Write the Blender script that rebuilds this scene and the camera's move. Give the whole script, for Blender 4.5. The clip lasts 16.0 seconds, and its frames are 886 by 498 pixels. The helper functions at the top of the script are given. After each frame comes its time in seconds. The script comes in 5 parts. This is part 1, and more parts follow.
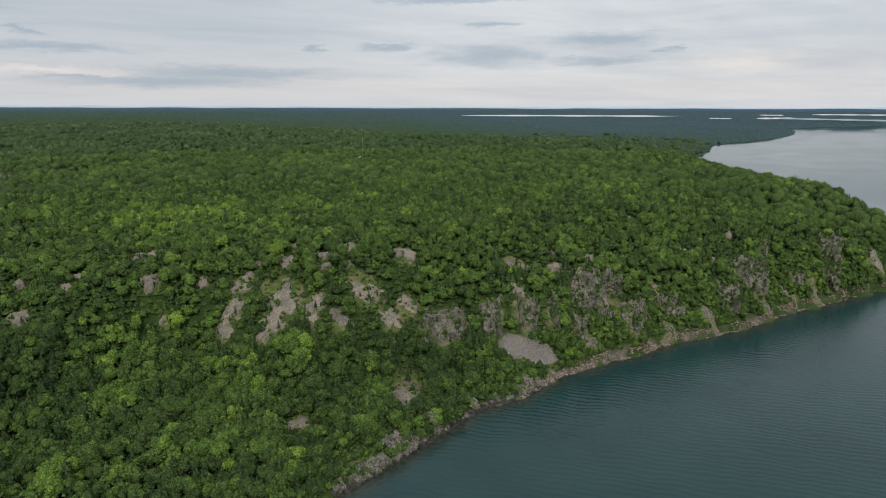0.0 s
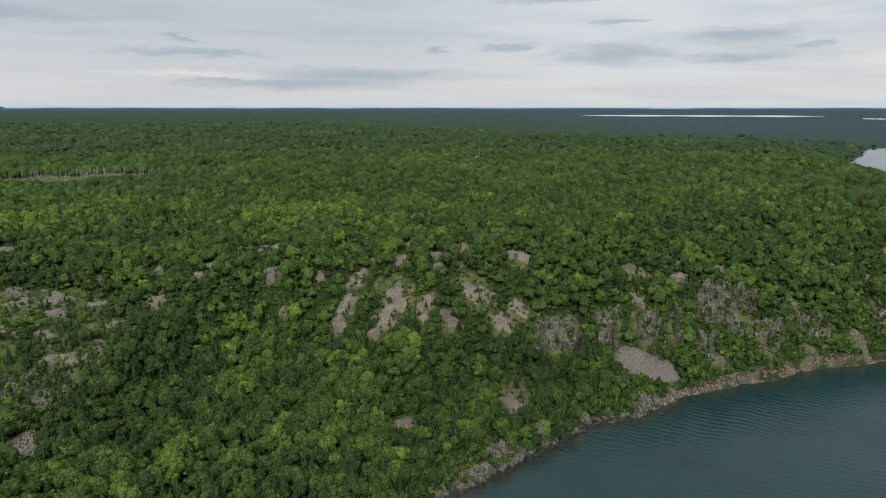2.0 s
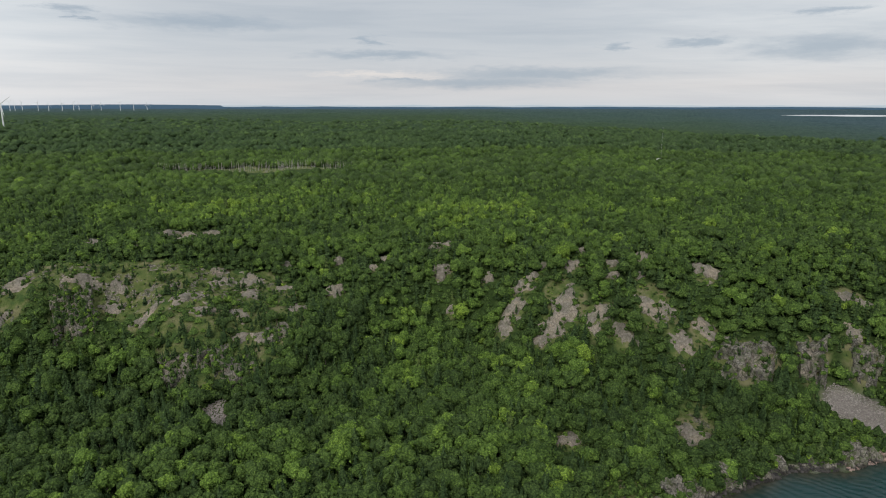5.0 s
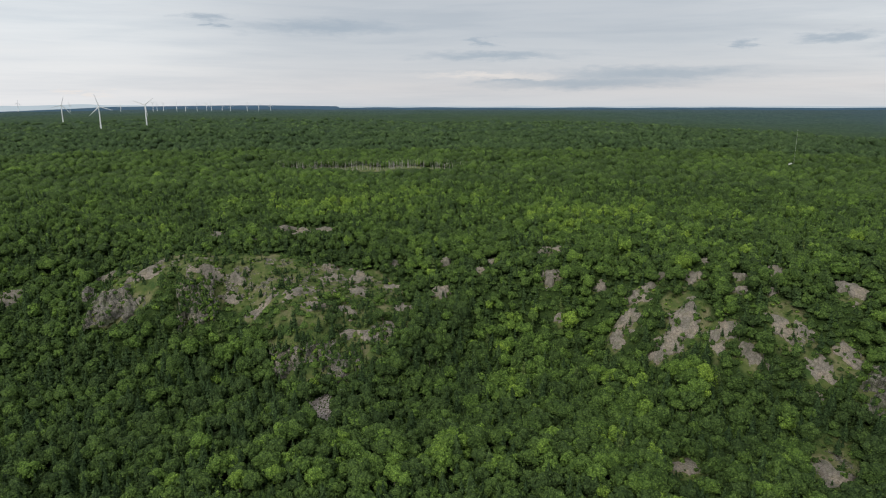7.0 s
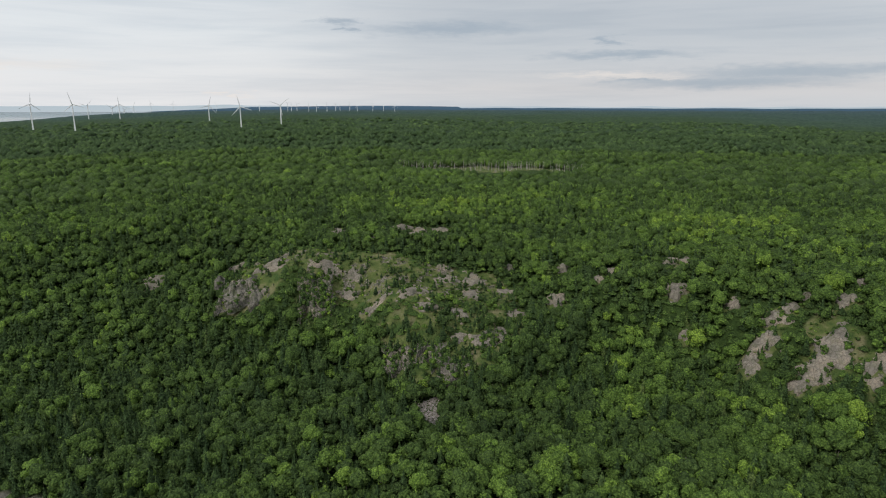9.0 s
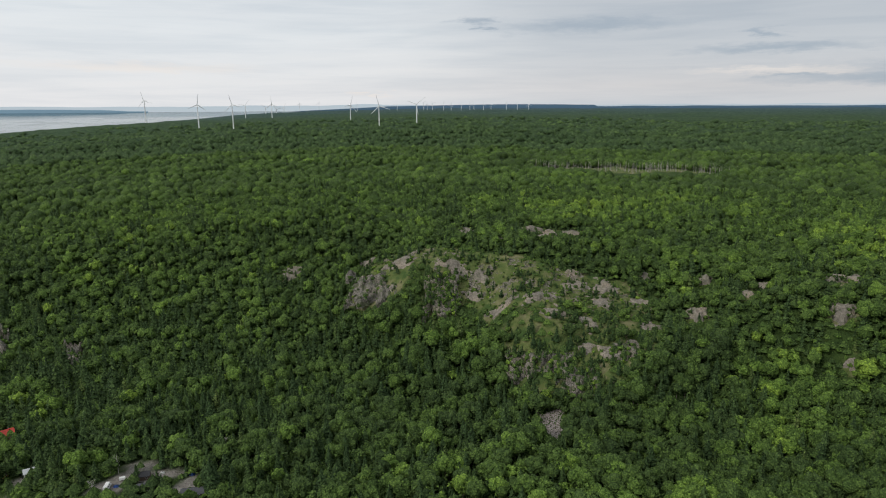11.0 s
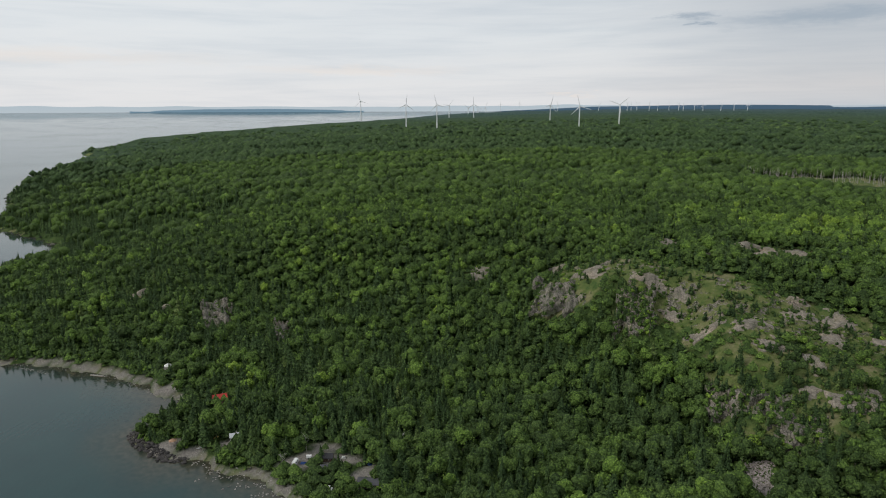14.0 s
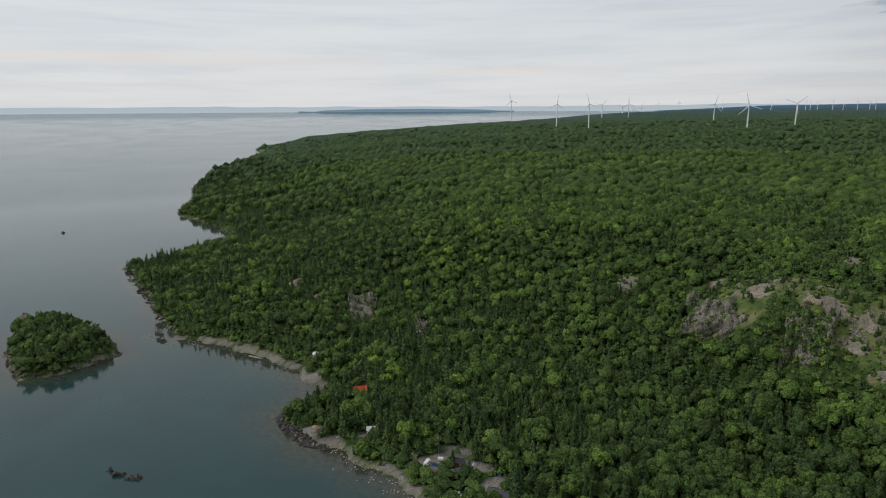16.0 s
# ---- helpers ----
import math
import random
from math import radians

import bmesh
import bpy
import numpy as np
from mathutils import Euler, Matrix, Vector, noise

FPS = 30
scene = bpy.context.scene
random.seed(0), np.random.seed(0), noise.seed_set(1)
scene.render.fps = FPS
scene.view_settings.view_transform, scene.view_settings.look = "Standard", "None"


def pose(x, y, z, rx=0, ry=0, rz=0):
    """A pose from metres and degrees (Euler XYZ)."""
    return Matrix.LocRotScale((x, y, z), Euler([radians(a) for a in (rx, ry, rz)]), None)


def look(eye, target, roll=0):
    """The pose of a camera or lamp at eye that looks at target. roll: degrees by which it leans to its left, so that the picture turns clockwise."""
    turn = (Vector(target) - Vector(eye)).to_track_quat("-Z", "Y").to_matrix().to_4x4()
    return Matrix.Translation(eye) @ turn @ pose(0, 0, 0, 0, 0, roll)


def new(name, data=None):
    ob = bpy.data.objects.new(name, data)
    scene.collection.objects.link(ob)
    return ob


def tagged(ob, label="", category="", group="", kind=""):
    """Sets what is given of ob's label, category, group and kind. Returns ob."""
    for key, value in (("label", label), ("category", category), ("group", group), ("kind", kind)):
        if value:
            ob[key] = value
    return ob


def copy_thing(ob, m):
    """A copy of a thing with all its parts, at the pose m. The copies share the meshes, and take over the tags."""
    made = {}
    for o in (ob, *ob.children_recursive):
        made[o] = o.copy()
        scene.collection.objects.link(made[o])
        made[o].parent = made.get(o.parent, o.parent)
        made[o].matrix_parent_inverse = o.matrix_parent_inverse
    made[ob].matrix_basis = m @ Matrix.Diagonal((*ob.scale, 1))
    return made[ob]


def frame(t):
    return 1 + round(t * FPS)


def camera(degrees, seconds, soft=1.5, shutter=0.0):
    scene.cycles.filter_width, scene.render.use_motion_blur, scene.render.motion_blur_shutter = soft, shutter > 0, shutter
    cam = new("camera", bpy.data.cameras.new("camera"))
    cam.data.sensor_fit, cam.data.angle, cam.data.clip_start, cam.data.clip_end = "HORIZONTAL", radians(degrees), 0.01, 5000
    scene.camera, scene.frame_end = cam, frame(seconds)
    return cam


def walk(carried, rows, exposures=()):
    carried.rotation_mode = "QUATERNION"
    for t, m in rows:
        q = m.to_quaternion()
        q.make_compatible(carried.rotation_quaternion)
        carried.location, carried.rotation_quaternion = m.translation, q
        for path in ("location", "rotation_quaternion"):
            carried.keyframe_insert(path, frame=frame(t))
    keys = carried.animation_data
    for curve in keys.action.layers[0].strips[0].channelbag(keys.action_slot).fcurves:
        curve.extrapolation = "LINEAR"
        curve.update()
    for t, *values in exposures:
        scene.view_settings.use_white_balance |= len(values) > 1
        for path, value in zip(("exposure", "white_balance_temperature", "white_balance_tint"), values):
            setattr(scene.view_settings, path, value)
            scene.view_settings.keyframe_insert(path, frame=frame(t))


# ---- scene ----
cam = camera(70.8, 16.0, soft=1.1)


def drone(eye, turn):
    """A pose from the place, the tilt from straight down, the roll and the heading."""
    tilt, roll, heading = turn
    return pose(*eye, tilt, 0, heading) @ pose(0, 0, 0, 0, 0, roll)


PATH = [
    (0, (-3.13, -40.17, 189.21), (77.198, 0.138, -40.313)),
    (0.5, (-1.46, -38.10, 189.05), (77.196, 0.127, -37.603)),
    (1, (0.30, -36.09, 188.87), (77.193, 0.101, -34.935)),
    (1.5, (1.97, -34.01, 188.67), (77.194, 0.091, -32.265)),
    (2, (3.41, -31.59, 188.31), (77.201, 0.017, -29.636)),
    (2.5, (4.12, -28.86, 188.16), (77.201, 0.034, -27.037)),
    (3, (4.44, -26.23, 188.25), (77.169, 0.020, -24.446)),
    (3.5, (4.83, -23.36, 188.13), (77.141, 0.047, -21.819)),
    (4, (5.03, -21.06, 188.07), (77.167, -0.033, -19.182)),
    (4.2, (5.12, -20.14, 188.02), (77.125, -0.014, -18.109)),
    (6.3, (4.20, -8.70, 187.45), (77.204, 0.005, -8.012)),
    (6.5, (4.00, -7.57, 187.32), (77.185, 0.007, -6.986)),
    (7, (3.68, -4.65, 187.02), (77.168, -0.001, -4.396)),
    (7.5, (3.79, -2.15, 186.75), (77.160, -0.051, -1.705)),
    (8, (3.81, 0.51, 186.85), (77.161, -0.070, 1.008)),
    (8.5, (3.53, 3.10, 187.14), (77.168, -0.005, 3.684)),
    (9, (3.15, 5.49, 187.16), (77.204, 0.091, 6.374)),
    (9.5, (2.85, 8.05, 187.09), (77.215, 0.099, 9.743)),
    (10, (2.40, 10.85, 187.32), (77.169, 0.089, 13.108)),
    (10.2, (2.19, 11.97, 187.41), (77.173, 0.018, 14.177)),
    (12.3, (-2.00, 23.64, 186.25), (77.122, -0.034, 24.784)),
    (12.5, (-2.56, 24.72, 186.30), (77.191, 0.079, 25.687)),
    (13, (-3.96, 27.22, 186.45), (77.183, 0.041, 28.961)),
    (13.5, (-4.80, 29.54, 186.68), (77.176, -0.035, 32.624)),
    (14, (-6.38, 31.74, 186.57), (77.173, -0.107, 36.162)),
    (14.5, (-7.59, 33.67, 186.94), (77.159, -0.132, 39.513)),
    (15, (-8.54, 35.62, 187.35), (77.146, -0.213, 42.927)),
    (15.5, (-10.08, 37.28, 187.31), (77.180, -0.258, 46.342)),
    (16, (-12.43, 39.36, 187.41), (77.175, -0.271, 49.636)),
]
walk(cam, [(t, drone(eye, turn)) for t, eye, turn in PATH], [(0, 0.0), (8, 0.0), (9.5, -0.05), (12.5, -0.03), (16, -0.2)])

# ---- sky and light ----
world = bpy.data.worlds.new("sky")
scene.world = world
world.use_nodes = True


def graph(tree):
    """Shorthands for a node tree: add a node, link a value into a socket."""
    nodes, links = tree.nodes, tree.links

    def add(kind, inputs=None, **settings):
        node = nodes.new(kind)
        for key, value in settings.items():
            setattr(node, key, value)
        for key, value in (inputs or {}).items():
            if isinstance(value, bpy.types.NodeSocket):
                links.new(value, node.inputs[key])
            else:
                node.inputs[key].default_value = value
        return node
    return add, links


def ramp(add, value, stops):
    node = add("ShaderNodeValToRGB", {0: value})
    while len(node.color_ramp.elements) < len(stops):
        node.color_ramp.elements.new(0.5)
    for element, (place, colour) in zip(node.color_ramp.elements, stops):
        element.position, element.color = place, (*colour, 1)
    return node.outputs[0]


def math_node(add, operation, a, b=0.0, c=0.0, clamp=False):
    return add("ShaderNodeMath", {0: a, 1: b, 2: c}, operation=operation, use_clamp=clamp).outputs[0]


def mix(add, factor, a, b, kind="MIX"):
    node = add("ShaderNodeMix", data_type="RGBA", blend_type=kind)
    for key, value in ((0, factor), (6, a), (7, b)):
        if isinstance(value, bpy.types.NodeSocket):
            node.id_data.links.new(value, node.inputs[key])
        else:
            node.inputs[key].default_value = value if key == 0 else (*value, 1)
    return node.outputs[2]


SUN_TURN, SUN_HEIGHT = 215, 37


# streaks of cloud by bearing, height, half length, half depth, in degrees; bearings turn left from north
DARK_CLOUDS = [(-54.1, 5.65, 4.6, 0.54), (-35.6, 5.15, 2.4, 0.37), (-44.0, 4.37, 4.7, 0.94), (-53.8, 3.92, 3.9, 0.37), (-16.9, 2.12, 8.5, 0.53), (-10.5, 2.32, 2.9, 0.25),
               (-8.0, 5.53, 1.0, 0.35), (-44.0, 6.94, 2.0, 0.28), (-28.8, 4.82, 1.2, 0.32), (-60.1, 4.78, 1.0, 0.22), (-41.0, 8.99, 6.8, 0.27), (5.6, 6.6, 7.0, 0.53),
               (15.6, 7.15, 1.6, 0.34), (14.8, 6.54, 0.7, 0.26), (-8.7, 4.33, 5.9, 0.33), (-22.1, 2.77, 8.6, 0.55)]
WARM_GAPS = [(-65.3, 3.59, 4.0, 0.78), (-10.2, 2.56, 3.1, 0.21), (-8.5, 2.78, 5.5, 0.24), (23.6, 1.07, 0.9, 0.22), (26.4, 1.13, 1.1, 0.17), (72.4, 3.9, 15.2, 0.53), (43.8, 3.12, 7.8, 0.38)]


def make_sky():
    add, links = graph(world.node_tree)
    background = world.node_tree.nodes["Background"]
    way = add("ShaderNodeTexCoord").outputs["Generated"]
    split = add("ShaderNodeSeparateXYZ", {0: way})
    up = math_node(add, "MAXIMUM", split.outputs[2], 0.0)
    lift = math_node(add, "ADD", up, 0.06)
    flat = add("ShaderNodeCombineXYZ", {0: math_node(add, "DIVIDE", split.outputs[0], lift),
                                        1: math_node(add, "DIVIDE", split.outputs[1], lift)}).outputs[0]
    streaks = add("ShaderNodeMapping", {0: flat, 2: (0, 0, radians(20)), 3: (0.35, 0.8, 1)}).outputs[0]
    broad = add("ShaderNodeTexNoise", {"Vector": streaks, "Scale": 0.55, "Detail": 6.0, "Roughness": 0.55, "Distortion": 0.4}).outputs[0]
    fine = add("ShaderNodeTexNoise", {"Vector": streaks, "Scale": 1.7, "Detail": 7.0, "Roughness": 0.6}).outputs[0]
    bearing = math_node(add, "MULTIPLY", math_node(add, "ARCTAN2", math_node(add, "MULTIPLY", split.outputs[0], -1.0), split.outputs[1]), 57.2958)
    height = math_node(add, "MULTIPLY", math_node(add, "ARCSINE", split.outputs[2]), 57.2958)
    angles = add("ShaderNodeCombineXYZ", {0: bearing, 1: height}).outputs[0]
    spread = add("ShaderNodeMapping", {0: angles, 3: (0.35, 1.6, 1.0)}).outputs[0]
    ragged = add("ShaderNodeTexNoise", {"Vector": spread, "Scale": 0.9, "Detail": 5.0, "Roughness": 0.65}).outputs["Color"]
    shift = add("ShaderNodeVectorMath", {0: ragged, 1: (0.5, 0.5, 0.5)}, operation="SUBTRACT").outputs[0]
    shift = add("ShaderNodeVectorMath", {0: shift, 1: (9.0, 1.5, 0.0)}, operation="MULTIPLY").outputs[0]
    angles = add("ShaderNodeVectorMath", {0: angles, 1: shift}, operation="ADD").outputs[0]

    def streak_sum(streak_list):
        total = None
        for a, e, w, h in streak_list:
            near = add("ShaderNodeVectorMath", {0: angles, 1: (a, e, 0)}, operation="SUBTRACT").outputs[0]
            near = add("ShaderNodeVectorMath", {0: near, 1: (1 / w, 1 / h, 0)}, operation="MULTIPLY").outputs[0]
            length = add("ShaderNodeVectorMath", {0: near}, operation="LENGTH").outputs["Value"]
            inside = add("ShaderNodeMapRange", {"Value": length, 1: 1.6, 2: 0.1, 3: 0.0, 4: 1.0}, interpolation_type="SMOOTHSTEP").outputs[0]
            total = inside if total is None else math_node(add, "MAXIMUM", total, inside)
        return total

    nishita = add("ShaderNodeTexSky", sky_type="NISHITA", sun_disc=False, sun_elevation=radians(SUN_HEIGHT), sun_rotation=radians(SUN_TURN)).outputs[0]
    deck = ramp(add, broad, [(0.30, (0.54, 0.57, 0.62)), (0.46, (0.66, 0.69, 0.72)), (0.58, (0.74, 0.76, 0.78)), (0.75, (0.80, 0.80, 0.79))])
    grey = ramp(add, fine, [(0.35, (0.86, 0.88, 0.91)), (0.6, (1.0, 1.0, 1.0))])
    cloud = mix(add, 0.6, deck, grey, "MULTIPLY")
    # brighter, thinner cloud to the west
    west = add("ShaderNodeMapRange", {"Value": bearing, 1: -10.0, 2: 42.0, 3: 0.0, 4: 1.0}, interpolation_type="SMOOTHSTEP").outputs[0]
    cloud = mix(add, math_node(add, "MULTIPLY", west, 0.7), cloud, (0.85, 0.89, 0.92))
    dim = add("ShaderNodeMapRange", {"Value": math_node(add, "ABSOLUTE", math_node(add, "ADD", bearing, 9.0)), 1: 12.0, 2: 34.0, 3: 1.0, 4: 0.0}, interpolation_type="SMOOTHSTEP").outputs[0]
    cloud = mix(add, math_node(add, "MULTIPLY", dim, 0.8), cloud, (0.51, 0.55, 0.60))
    low = ramp(add, up, [(0.0, (0.66, 0.68, 0.71)), (0.03, (0.71, 0.68, 0.68)), (0.09, (0.70, 0.71, 0.73))])
    rim = ramp(add, up, [(0.02, (1, 1, 1)), (0.11, (0, 0, 0))])
    cloud = mix(add, math_node(add, "MULTIPLY", rim, 0.7), cloud, mix(add, west, low, (0.86, 0.85, 0.86)))
    banks = add("ShaderNodeMapping", {0: add("ShaderNodeCombineXYZ", {0: bearing, 1: height}).outputs[0], 3: (0.055, 0.75, 1.0)}).outputs[0]
    bank = add("ShaderNodeTexNoise", {"Vector": banks, "Scale": 1.0, "Detail": 6.0, "Roughness": 0.6, "Distortion": 0.3}).outputs[0]
    cloud = mix(add, 1.0, cloud, ramp(add, bank, [(0.34, (0.90, 0.92, 0.94)), (0.54, (1.0, 1.0, 1.0)), (0.70, (1.03, 1.02, 1.01))]), "MULTIPLY")
    cloud = mix(add, math_node(add, "MULTIPLY", streak_sum(DARK_CLOUDS), 0.78), cloud, (0.36, 0.43, 0.51))
    cloud = mix(add, math_node(add, "MULTIPLY", streak_sum(WARM_GAPS), 0.5), cloud, (0.90, 0.82, 0.76))
    blue = add("ShaderNodeVectorMath", {0: nishita, 1: (0.10, 0.10, 0.10)}, operation="MULTIPLY").outputs[0]
    links.new(mix(add, 0.95, blue, cloud), background.inputs["Color"])
    background.inputs["Strength"].default_value = 1.0


make_sky()
sun = new("sun", bpy.data.lights.new("sun", "SUN"))
sun.data.energy, sun.data.angle, sun.data.color = 1.55, radians(16), (1.0, 0.96, 0.9)
sun.matrix_world = look((0, 0, 500), (500 * math.sin(radians(SUN_TURN)) * -1, 500 * math.cos(radians(SUN_TURN)) * -1, 500 - 500 * math.tan(radians(SUN_HEIGHT))))

# ---- the lie of the land ----
COAST_EAST = [(134, 204), (154, 207), (194, 213), (220, 219), (256, 225), (285, 219), (330, 224), (372, 219), (411, 210), (460, 206), (507, 189),
              (554, 182), (616, 177), (658, 166), (706, 158), (772, 142), (960, 165), (1140, 285), (1350, 570), (1725, 960), (2733, 1342),
              (3165, 1542), (3580, 1625), (4196, 1645), (4804, 1796), (5415, 1974), (6233, 2349), (5850, 2400), (6878, 2492), (7722, 2353), (8623, 2243), (20000, 900), (40000, -1350)]
COAST_WEST = [(-228, 204), (-240, 207), (-250, 206), (-267, 202), (-288, 201), (-297, 194), (-309, 189), (-330, 189), (-350, 192), (-348, 204),
              (-358, 220), (-364, 232), (-392, 231), (-423, 230), (-446, 226), (-468, 218), (-488, 213), (-516, 200), (-531, 190), (-562, 192),
              (-608, 198), (-686, 207), (-766, 214), (-812, 222), (-840, 285), (-886, 384), (-966, 404), (-1131, 398), (-1170, 398), (-1245, 428),
              (-1330, 482), (-1575, 567), (-1968, 774), (-2517, 1190), (-2824, 1290), (-3000, 1500), (-3609, 1960), (-4300, 3400), (-5000, 4900), (-5900, 6800), (-7400, 9600), (-9000, 14000), (-11000, 24000), (-12000, 45000)]
ISLAND = [(-586, 76), (-552, 74), (-519, 78), (-512, 98), (-519, 122), (-524, 142), (-564, 144), (-615, 135), (-648, 111), (-630, 87)]
LAND = COAST_WEST[::-1] + COAST_EAST + [(60000, 60000), (-40000, 60000)]

# places on the hills: east, north, height, reach
KNOLLS_EAST = [(165, 248, 4, 45), (225, 248, 8, 38), (280, 310, 39, 33), (248, 285, 9, 30), (315, 237, 14, 24), (346, 291, 63, 33),
               (412, 280, 54, 33), (465, 292, 63, 45), (538, 250, 57, 45), (684, 240, 68, 68), (840, 255, 57, 90), (170, 354, 30, 33),
               (202, 390, 72, 38), (276, 372, 72, 42), (105, 375, 12, 42), (132, 468, 70, 52), (360, 435, 78, 90), (600, 450, 78, 135),
               (1050, 450, 72, 180), (90, 300, 6, 60)]
KNOLLS_WEST = [(8, 442, 42, 42), (52, 525, 60, 60), (-15, 404, 45, 33), (-34, 382, 36, 24), (-54, 430, 64, 33), (-52, 352, 18, 27),
               (-120, 393, 24, 30), (-128, 423, 45, 21), (-168, 459, 74, 33), (-195, 429, 36, 27), (-106, 567, 75, 60), (-99, 338, 6, 38),
               (-180, 338, 4, 60), (-270, 330, 6, 68), (-288, 460, 33, 60), (-420, 330, 8, 75), (-464, 352, 21, 38), (-516, 285, 21, 60),
               (-660, 278, 14, 90), (-590, 394, 36, 75)]
KNOLLS_FAR = [(-525, 556, 60, 105), (-336, 600, 72, 90), (-780, 435, 24, 90), (-810, 315, 10, 75), (-1050, 540, 36, 120), (-900, 750, 69, 195), (-423, 840, 75, 180),
              (0, 780, 72, 180), (375, 780, 81, 210), (900, 900, 81, 300), (0, 1350, 78, 375), (-750, 1500, 81, 450), (900, 1800, 84, 450), (-1650, 1200, 75, 375),
              (300, 3900, 93, 750), (2250, 1425, 15, 300), (2100, 2250, 18, 375), (2250, 3450, 18, 600)]
KNOLLS_RIM = [(3750, 2700, 12, 900), (1275, 1275, 81, 240), (1350, 2250, 87, 300), (1200, 3450, 93, 450), (-3750, 3450, 84, 750), (-4700, 5000, 72, 700),
              (-5500, 6700, 70, 900), (-7000, 9600, 90, 1500), (0, 6750, 105, 1800), (4050, 4950, 15, 1350), (-2550, 1875, 63, 450), (-900, 2050, 98, 350),
              (-1500, 2050, 96, 350), (-1200, 2650, 104, 450), (-1900, 2050, 80, 300), (-1300, 4000, 112, 600), (-2300, 3300, 96, 500)]


# single brows above the crags: east, north, height, reach
BROWS = [(-199, 468, 5.5, 26), (-146, 458, 6.0, 22), (428, 274, 5.0, 18), (36, 452, 3.5, 14), (194, 376, 3.0, 14), (152, 384, 3.5, 10)]


def edge_distance(x, y, ring):
    """Distance to a closed line, positive within it."""
    best, inside = np.full(x.shape, 1e9), np.zeros(x.shape, bool)
    for (ax, ay), (bx, by) in zip(ring, ring[1:] + ring[:1]):
        dx, dy = bx - ax, by - ay
        along = np.clip(((x - ax) * dx + (y - ay) * dy) / (dx * dx + dy * dy), 0, 1)
        best = np.minimum(best, np.hypot(x - ax - along * dx, y - ay - along * dy))
        if ay != by:
            inside ^= ((ay > y) != (by > y)) & (x < dx * (y - ay) / (by - ay) + ax)
    return np.where(inside, best, -best)


def waves(x, y, size, seed):
    """Cheap smooth noise from crossed sines, about -1 to 1."""
    rng, total = np.random.RandomState(seed), np.zeros(np.shape(x))
    for _ in range(7):
        angle, phase, scale = rng.uniform(0, 6.283), rng.uniform(0, 6.283), size * rng.uniform(0.6, 1.6)
        total = total + np.sin((x * np.cos(angle) + y * np.sin(angle)) * 6.283 / scale + phase + 1.5 * np.sin((x * np.sin(angle) - y * np.cos(angle)) * 3.1 / scale))
    return total / 4


EYE_HEIGHT = 187


def lake_lift(far):
    """Past 1.5 km the plan is drawn in, and tilts up to meet the skyline at its rim."""
    return np.clip((far - 1500) / 3440, 0, 1) ** 1.2 * 154


def drawn_out(x, y):
    """The true place of a place in the drawn-in plan, and the shrinking there."""
    shrink = EYE_HEIGHT / (EYE_HEIGHT - lake_lift(np.hypot(x, y)))
    return x * shrink, y * shrink, shrink


def shore(x, y):
    """Metres inland from the waterline, negative on the lake."""
    x, y, shrink = drawn_out(np.asarray(x, float), np.asarray(y, float))
    wobble = 2.6 * waves(x, y, 34, 3) + 1.2 * waves(x, y, 13, 4)
    reach = np.clip(np.hypot(x, y) / 225 - 0.5, 0, 6)
    return np.maximum(edge_distance(x, y, LAND) + wobble * np.clip(reach, 0.6, 3), edge_distance(x, y, ISLAND) + wobble * 0.6) / shrink


def ground_height(x, y, inland=None):
    lift = lake_lift(np.hypot(x, y))
    if inland is None:
        inland = shore(x, y)
    x, y, shrink = drawn_out(np.asarray(x, float), np.asarray(y, float))
    inland = inland * shrink
    top, weight = np.zeros(x.shape), np.full(x.shape, 1e-9)
    for kx, ky, kz, reach in KNOLLS_EAST + KNOLLS_WEST + KNOLLS_FAR + KNOLLS_RIM:
        w = np.exp(-((x - kx) ** 2 + (y - ky) ** 2) / (reach * reach * 1.3)) + 1e-3 / (1 + ((x - kx) ** 2 + (y - ky) ** 2) / (reach * reach))
        top, weight = top + w * kz, weight + w
    hill = top / weight + 1.8 * waves(x, y, 60, 5) + 0.7 * waves(x, y, 20, 6)
    far = np.hypot(x, y)
    hill = hill + np.clip(far / 1500 - 0.3, 0, 4) * 4 * waves(x, y, 1100, 8)
    # long swells of the upland behind the shore hills
    swell = np.clip((far - 620) / 500, 0, 1) * np.clip((5200 - far) / 2200, 0, 1)
    hill = hill + swell * (5.0 * waves(x, y, 330, 81) + 2.6 * waves(x, y, 150, 82))
    for bx, by, high, reach in BROWS:
        hill = hill + high * np.exp(-((x - bx) ** 2 + (y - by) ** 2) / (reach * reach))
    isle = edge_distance(x, y, ISLAND) > -45
    hill = np.where(isle, 9.0, hill)
    steep = np.where(x > 90, 38.0, 66.0)
    steep = np.where(isle, 18, steep) + np.clip(far - 825, 0, 2200) * 0.3 * (x < 0)
    rise = 1 - np.exp(-np.maximum(inland, 0) / steep)
    bank = 1.5 * np.clip(inland / 3.5, 0, 1)
    land = np.maximum(hill, 3.0) * rise + bank
    bed = np.maximum(inland * 0.14, -12.0)
    return lift + np.where(inland > 0, land, bed) / shrink


# ---- materials ----
def material(name):
    m = bpy.data.materials.new(name)
    m.use_nodes = True
    add, links = graph(m.node_tree)
    return m, add, links, m.node_tree.nodes["Principled BSDF"]


